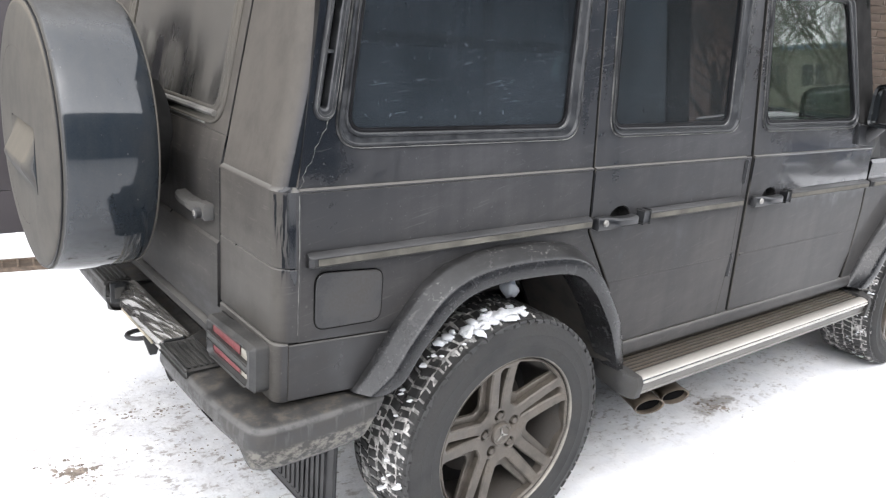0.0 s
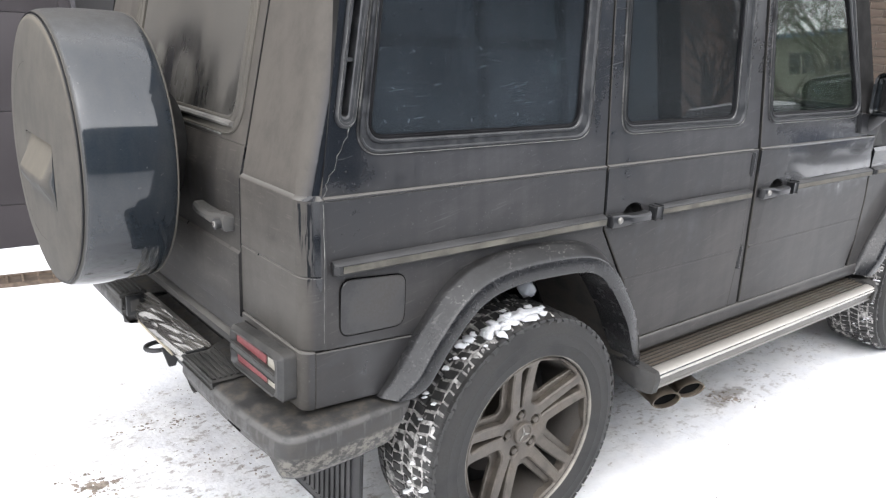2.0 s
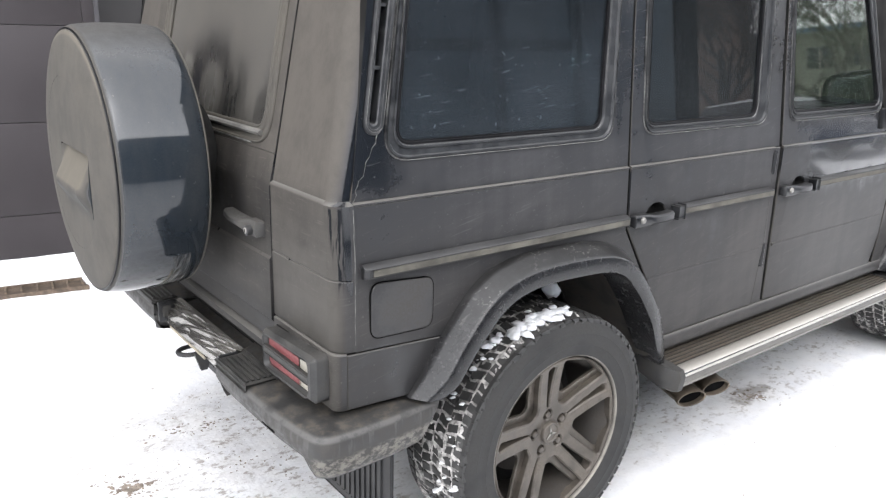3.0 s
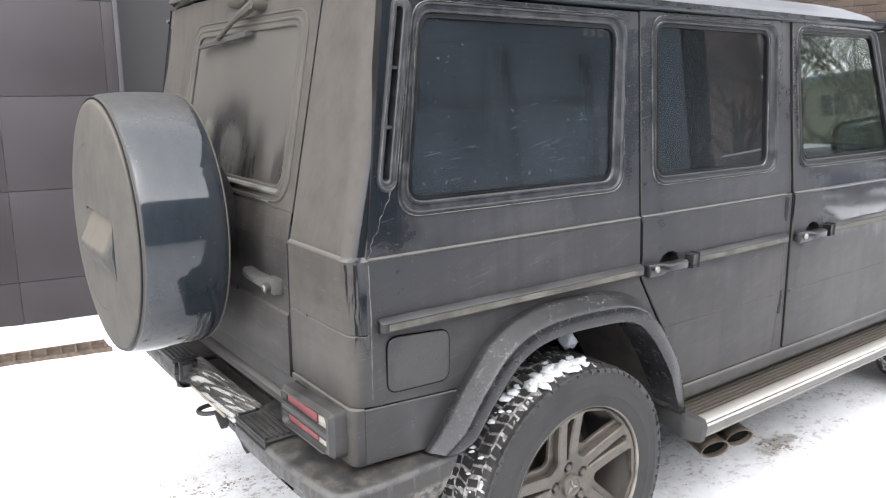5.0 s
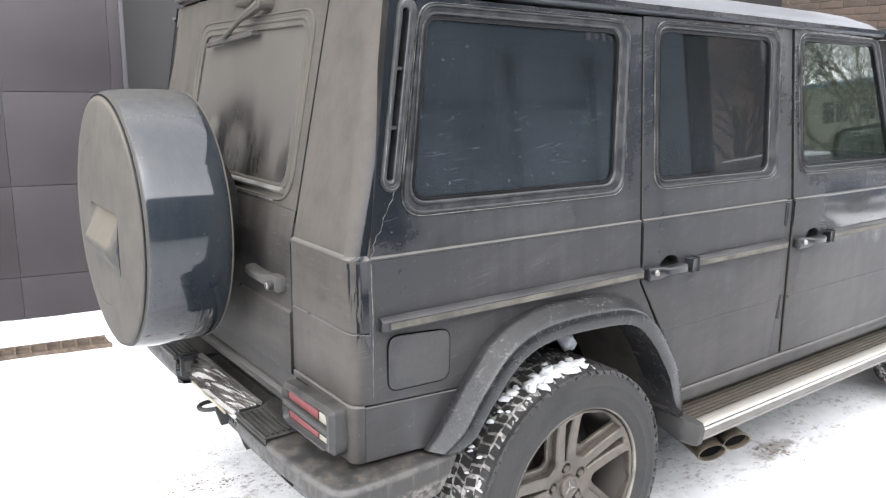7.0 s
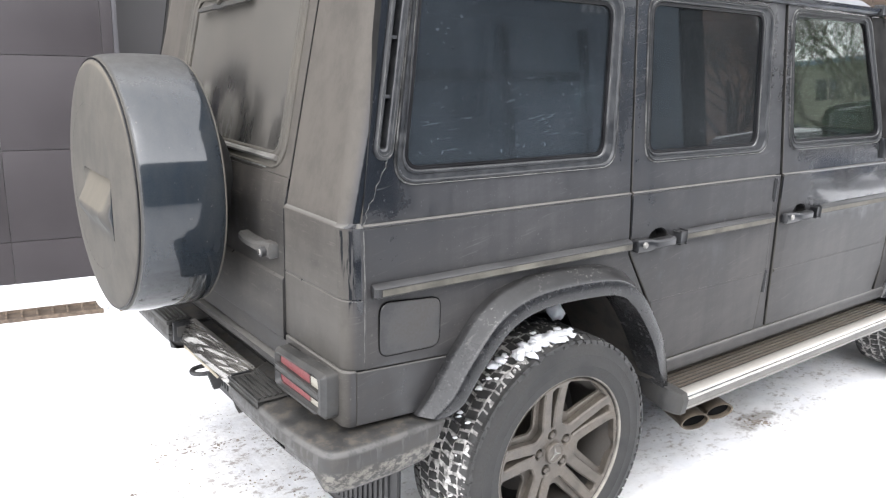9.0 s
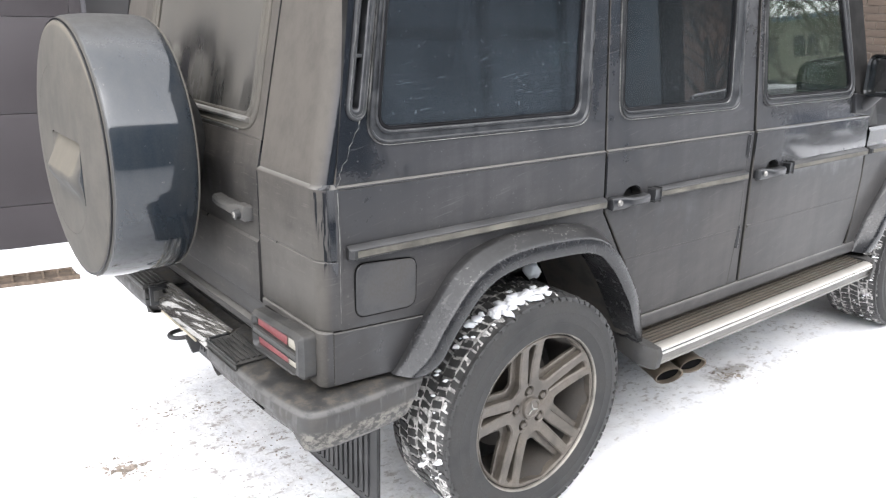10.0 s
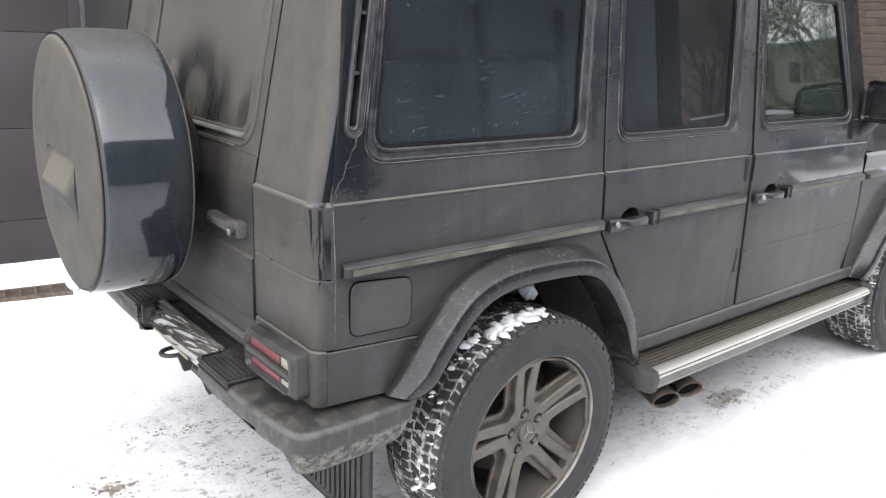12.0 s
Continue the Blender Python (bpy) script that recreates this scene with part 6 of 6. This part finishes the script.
build_wheel("rear_wheel", 0.0, RIGHT, True)
build_wheel("front_wheel", 2.85, RIGHT, True)
build_wheel("rear_wheel", 0.0, LEFT, False)
build_wheel("front_wheel", 2.85, LEFT, False)


# ---- snow lodged on the car ----
def snow_lump(name, c, size, seed, label):
    bm = bmesh.new()
    bmesh.ops.create_icosphere(bm, subdivisions=3, radius=1)
    for v in bm.verts:
        k = 1 + 0.65 * noise.noise(v.co * 1.5 + Vector((seed, 0, 0))) + 0.30 * noise.noise(v.co * 4 + Vector((0, seed, 0)))
        v.co = Vector((c[0] + v.co.x * size[0] * k, c[1] + v.co.y * size[1] * k, c[2] + v.co.z * size[2] * k))
    return tagged(new(name, mesh_of(name, bm, CLUMP, 180)), label, "snow")


snow_lump("snow_lump", (0.080, -0.745, 0.812), (0.024, 0.022, 0.026), 7, "clump of snow stuck in the wheel arch")


# ---- yard wall, drain, neighbours ----
def build_tile_wall():
    """Dark tiled wall beside the car; its own frame runs along it."""
    M = Matrix.Translation((-0.452, 3.252, 0)) @ Matrix.Rotation(radians(-8), 4, 'Z')
    body = box(-9.0, 0.262, 0.012, 0.40, -0.3, 6.2, m=M)
    wall = part("wall_tiled", body, GROUT)
    tagged(wall, "wall clad in large dark porcelain tiles", "wall", kind="structure")
    tw, th = 0.655, 0.612
    me = mesh_of("tile", box(-tw / 2 + 0.0022, tw / 2 - 0.0022, 0, 0.010, -th / 2 + 0.0022, th / 2 - 0.0022, 0.0012), TILE)
    me_cut = mesh_of("tile", box(-0.035, 0.035, 0, 0.010, -th / 2 + 0.0022, th / 2 - 0.0022, 0.0012), TILE)
    rnd = random.Random(2)
    for r in range(9):
        zc = 0.293 + th * (r - 0.5)
        for c in range(13):
            xc = 0.216 - 0.0275 - tw * (c + 0.5)
            ob = new("tile", me)
            ob.parent = wall
            ob.matrix_local = M @ Matrix.Translation((xc, -0.0005 + rnd.uniform(-0.0012, 0.0012), zc))
        ob = new("tile", me_cut)
        ob.parent = wall
        ob.matrix_local = M @ Matrix.Translation((0.2245, 0, zc))
    # recess beyond the tiled corner
    ret = part("wall_recess", box(0.262, 9.0, 0.65, 0.95, -0.3, 6.2, m=M), RECESS)
    tagged(ret, "dark recessed wall panel beside the tiled corner", "wall", kind="structure")
    for k in range(4):
        ob = part("panel_joint", box(0.27, 3.0, 0.640, 0.652, 0.35 + 1.175 * k, 0.362 + 1.175 * k, m=M), DARK, ret)
    part("corner_strip", box(0.2625, 0.292, 0.0, 0.64, -0.1, 6.2, 0.002, m=M), RETURN, wall, "grey tiled corner strip")
    return M


WALL_M = build_tile_wall()


def build_drain():
    M = WALL_M @ Matrix.Translation((0, -0.76, 0.0))
    hold = thing("drain_channel", "rusty iron drain grate let into the snow", "drain")
    for xa, xb in ((-5.0, 0.0), (0.09, 3.6)):
        for y in (-0.085, 0.085):
            part("grate_rail", box(xa, xb, y - 0.008, y + 0.008, -0.02, 0.028, 0.002, m=M), RUST, hold)
        part("channel_bed", box(xa, xb, -0.085, 0.085, -0.01, 0.0135, m=M), BED, hold, "dirty channel bed")
        n = int((xb - xa) / 0.082)
        me = mesh_of("grate_bar", box(-0.006, 0.006, -0.078, 0.078, 0.0, 0.026, 0.0015), RUST)
        for k in range(n):
            ob = new("grate_bar", me)
            ob.parent = hold
            ob.matrix_local = M @ Matrix.Translation((xb - 0.03 - k * 0.082, 0, 0.0))
    snow_lump("snow_heap", (-0.53, 2.56, 0.0), (0.06, 0.10, 0.05), 9, "small snow heap across the drain")


BED = plain("wet_channel_mud", (0.07, 0.052, 0.038), 0.8, var=0.5, scale=14)
build_drain()


def build_brick_wall():
    """Brown brick building ahead of the car."""
    x0 = 7.2
    wall = part("wall_brick", box(x0 + 0.012, x0 + 0.4, -1.2, 9.0, -0.3, 7.0), MORTAR)
    tagged(wall, "brown brick wall with pale joints", "wall", kind="structure")
    L, Hh = 0.262, 0.079
    me = mesh_of("brick", box(0, 0.02, -L / 2 + 0.006, L / 2 - 0.006, -Hh / 2 + 0.006, Hh / 2 - 0.006, 0.002), BRICK_OB)
    rnd = random.Random(6)
    rest = bmesh.new()
    for r in range(86):
        z = 0.05 + Hh * (r + 0.5)
        for c in range(38):
            y = -1.05 + L * (c + (0.5 if r % 2 else 0.0))
            near = 0.75 < y < 3.2 and 1.0 < z < 2.9
            if near:
                ob = new("brick", me)
                ob.parent = wall
                ob.location = (x0 + rnd.uniform(-0.002, 0.003), y, z)
            else:
                d = rnd.uniform(-0.002, 0.003)
                xs = (x0 + d, x0 + 0.02)
                vs = [rest.verts.new((xx, y + sy * (L / 2 - 0.006), z + sz * (Hh / 2 - 0.006))) for xx in xs for sy, sz in ((-1, -1), (1, -1), (1, 1), (-1, 1))]
                rest.faces.new(vs[0:4])
                for i in range(4):
                    j = (i + 1) % 4
                    rest.faces.new((vs[i], vs[j], vs[4 + j], vs[4 + i]))
    ob = part("brick_field", rest, BRICK, wall, angle=20)
    ob["kind"] = "stuff"


def brick_object():
    m, nt, b = mat_new("brown_brick_single")
    pos, nor = where(nt)
    info = nt.nodes.new("ShaderNodeObjectInfo")
    f = noise_at(nt, pos, 30.0, 4.0)
    c = mix_col(nt, info.outputs["Random"], (0.044, 0.031, 0.023), (0.072, 0.051, 0.037))
    c = mix_col(nt, math_node(nt, 'MULTIPLY', f, 0.5), c, (0.07, 0.054, 0.044))
    nt.links.new(c, b.inputs["Base Color"])
    b.inputs["Roughness"].default_value = 0.88
    bump(nt, b, f, 0.4, 0.002)
    return m


BRICK_OB = brick_object()
build_brick_wall()


def build_gate_wall():
    """Dark sheet-metal wall across the yard, seen in the car's glass."""
    y0 = -6.6
    wall = part("wall_sheet_metal", box(-32.0, 8.62, y0 - 0.3, y0, -0.2, 4.3), GATE)
    tagged(wall, "dark blue sheet metal wall with upright ribs", "wall", kind="structure")
    bm = bmesh.new()
    for k in range(14):
        x = 6.45 + k * 0.15
        box_in(bm, x, x + 0.07, y0 - 0.001, y0 + 0.035, 3.25 if x < 7.2 else 3.95, 4.28)
    part("ribbed_band", bm, GREYCAR, wall, "pale ribbed metal band")
    part("end_panel", box(7.22, 8.60, y0 - 0.001, y0 + 0.03, 0.0, 3.90, 0.01), GATEP, wall, "faded blue metal panel")
    for x in (-3.0, 1.2, 4.9, 6.35):
        part("wall_post", box(x, x + 0.12, y0 - 0.001, y0 + 0.09, 0.0, 3.0, 0.01), DARK, wall)
    part("wall_rail", box(-31.9, 6.3, y0 - 0.001, y0 + 0.06, 2.30, 2.44, 0.01), DARK, wall)


build_gate_wall()


SHED = plain("brown_plastered_brick", (0.23, 0.17, 0.14), 0.9, var=0.25, scale=1.5)


def build_brown_shed():
    """Brown building behind the end of the sheet-metal wall, seen in the car's glass."""
    hold = thing("brick_outbuilding", "dark brown brick outbuilding across the yard", "building")
    M = Matrix.Translation((17.2, -11.3, 0)) @ Matrix.Rotation(radians(-32.2), 4, 'Z')
    part("wall", box(0, 5.0, -0.78, 0.78, -0.1, 7.4, m=M), SHED, hold)
    part("roof", box(-0.2, 5.2, -0.9, 0.9, 7.4, 7.6, 0.02, m=M), GATE, hold)
    pier = part("wall_end_pier", box(8.625, 9.2, -7.0, -6.55, -0.2, 4.4, 0.02), DARK)
    tagged(pier, "dark pier at the end of the metal wall", "pier", kind="structure")


build_brown_shed()


def build_far_house():
    hold = thing("office_building", "beige three-storey building with a flat roof beyond the yard", "building")
    M = Matrix.Translation((54.0, -26.0, 0)) @ Matrix.Rotation(radians(58), 4, 'Z')
    part("facade", box(-24, 24, -8, 0, 0, 6.4, m=M), BEIGE, hold, "beige rendered facade")
    part("roof_edge", box(-24.2, 24.2, -8.2, 0.25, 6.4, 6.75, m=M), GATE, hold)
    me = mesh_of("window", box(-0.8, 0.8, -0.02, 0.03, -0.75, 0.75, 0.01), PANE)
    me_f = mesh_of("window_frame", box(-0.04, 0.04, 0.0, 0.06, -0.75, 0.75, 0.005), WHITE)
    for fl in range(2):
        for k in range(17):
            ob = new("window", me)
            ob.parent = hold
            ob.matrix_local = M @ Matrix.Translation((-21.5 + k * 2.6, 0.0, 1.7 + fl * 2.9))
            fr = new("window_frame", me_f)
            fr.parent = ob


build_far_house()


def build_tree(at, height, seed):
    rnd = random.Random(seed)
    hold = thing("bare_tree", "leafless grey winter tree standing in the snow", "tree", "bare trees", at=at)
    bm = bmesh.new()

    def grow(p, d, length, rad, depth):
        pts, rads = [p], [rad]
        q = p
        for k in range(4):
            d = (d + Vector((rnd.uniform(-1, 1), rnd.uniform(-1, 1), rnd.uniform(-0.4, 0.7))) * 0.20).normalized()
            q = q + d * (length / 4)
            pts.append(q)
            rads.append(rad * (1 - 0.13 * (k + 1)))
        tube_in(bm, pts, rads, 7 if depth < 2 else 4)
        if depth >= 5:
            return
        for k in range(4 if depth < 4 else 3):
            i = rnd.randint(2, 4)
            a = rnd.uniform(0, 2 * math.pi)
            side = Vector((math.cos(a), math.sin(a), rnd.uniform(0.1, 0.8)))
            grow(pts[i], (d * 0.6 + side * 0.8).normalized(), length * rnd.uniform(0.6, 0.82), rads[i] * 0.74, depth + 1)
    grow(Vector((0, 0, -0.1)), Vector((0, 0, 1)), height * 0.32, height * 0.0115, 0)
    part("limbs", bm, BARK, hold)


build_tree((15.0, -7.2, 0), 8.0, 1)
build_tree((18.5, -8.2, 0), 8.5, 5)
build_tree((12.6, -8.4, 0), 8.5, 8)
build_tree((17.0, -11.0, 0), 9.0, 14)
build_tree((17.6, -9.3, 0), 8.0, 21)
build_tree((21.5, -9.9, 0), 9.0, 33)


def build_parked_car(at, turn, mat, label):
    hold = thing("parked_car", label, "car", "parked cars", at=at)
    hold.rotation_euler = (0, 0, radians(turn))
    sec = [(-2.1, 0.35, 0.85, 0.80), (-2.05, 0.30, 0.95, 0.86), (-1.3, 0.25, 1.0, 0.88), (1.2, 0.25, 0.98, 0.88), (1.95, 0.30, 0.80, 0.84), (2.1, 0.38, 0.66, 0.76)]
    part("body", loft([[(x, -w, z0), (x, -w, z1 - 0.12), (x, -w + 0.10, z1), (x, w - 0.10, z1), (x, w, z1 - 0.12), (x, w, z0)] for x, z0, z1, w in sec]), mat, hold, angle=50)
    part("cabin", loft([[(x, -w, 0.93), (x, -w + 0.16, z), (x, w - 0.16, z), (x, w, 0.93)] for x, z, w in ((-1.75, 0.98, 0.76), (-1.25, 1.42, 0.80), (-0.2, 1.48, 0.80), (0.3, 1.42, 0.80), (1.15, 0.98, 0.78))]), PANE, hold)
    part("roof", loft([[(x, -w, z), (x, -w + 0.1, z + 0.04), (x, w - 0.1, z + 0.04), (x, w, z)] for x, z, w in ((-1.25, 1.42, 0.62), (-0.2, 1.48, 0.64), (0.3, 1.42, 0.62))]), CLUMP, hold, "snow on the roof")
    for wx in (-1.3, 1.35):
        for wy in (-0.80, 0.80):
            part("wheel", revolve_in(bmesh.new(), [(0.0, 0.10), (0.20, 0.10), (0.31, 0.09), (0.32, 0.0), (0.31, -0.09), (0.0, -0.09)], lambda r, a, t: (wx + r * math.cos(t), wy + a, 0.32 + r * math.sin(t)), 20), TREAD, hold)


build_parked_car((12.3, -6.9, 0), 100, BLUE, "dark blue parked hatchback with snow on its roof")
build_parked_car((15.2, -5.6, 0), 96, GREYCAR, "silver parked hatchback with snow on its roof")


# ---- flecks of mud and ice on the snow ----
def build_debris():
    rnd = random.Random(12)
    bm = bmesh.new()

    def chip(x, y, sz):
        z = ground_height(x, y)
        k = rnd.randint(5, 7)
        a0 = rnd.uniform(0, 6.28)
        st = rnd.uniform(0.4, 1.0)
        turn = rnd.uniform(0, 3.14)
        base, top = [], []
        for i in range(k):
            a = a0 + 2 * math.pi * i / k
            r = sz * rnd.uniform(0.5, 1.0)
            u, w = r * math.cos(a), r * math.sin(a) * st
            px, py = x + u * math.cos(turn) - w * math.sin(turn), y + u * math.sin(turn) + w * math.cos(turn)
            base.append(bm.verts.new((px, py, z - 0.003)))
            top.append(bm.verts.new((x + (px - x) * 0.6, y + (py - y) * 0.6, z + sz * rnd.uniform(0.02, 0.10))))
        bm.faces.new(top)
        for i in range(k):
            j = (i + 1) % k
            bm.faces.new((base[i], base[j], top[j], top[i]))
    for cx, cy, sp, n, big in ((-0.98, 0.185, 0.028, 44, 0.030), (-0.95, 0.15, 0.04, 30, 0.014), (-1.02, 0.27, 0.04, 10, 0.016), (-1.00, 0.24, 0.06, 20, 0.010), (-0.60, 0.42, 0.22, 60, 0.011), (-0.35, 0.25, 0.25, 60, 0.008), (-0.75, -0.35, 0.25, 60, 0.008),
                               (-0.95, -0.1, 0.35, 40, 0.006), (1.50, -0.69, 0.045, 40, 0.020), (1.58, -0.74, 0.08, 20, 0.010), (1.35, -0.80, 0.22, 16, 0.010), (0.9, -0.75, 0.3, 20, 0.008), (1.9, -0.85, 0.4, 26, 0.009),
                               (-0.72, 0.475, 0.030, 22, 0.016), (-0.59, 0.455, 0.035, 30, 0.016), (-0.65, 0.465, 0.05, 20, 0.010), (-0.82, 0.49, 0.02, 8, 0.016), (-0.50, 0.72, 0.10, 24, 0.009), (-0.55, 0.58, 0.10, 20, 0.009), (-0.43, 0.43, 0.07, 24, 0.010), (-0.50, 0.05, 0.10, 50, 0.010), (-0.62, 0.14, 0.07, 20, 0.010), (-0.50, -0.25, 0.16, 36, 0.010), (1.50, -0.69, 0.06, 26, 0.016), (-0.45, 2.25, 0.20, 40, 0.012), (0.8, -1.9, 0.9, 10, 0.008), (-0.9, 1.2, 0.6, 14, 0.006)):
        for _ in range(n):
            chip(rnd.gauss(cx, sp), rnd.gauss(cy, sp * 0.7), rnd.uniform(0.3, 1.0) * big)
    ob = tagged(new("mud_flecks", mesh_of("mud_flecks", bm, DIRT, 25)), "scattered frozen mud crumbs on the snow", "dirt", kind="stuff")


build_debris()
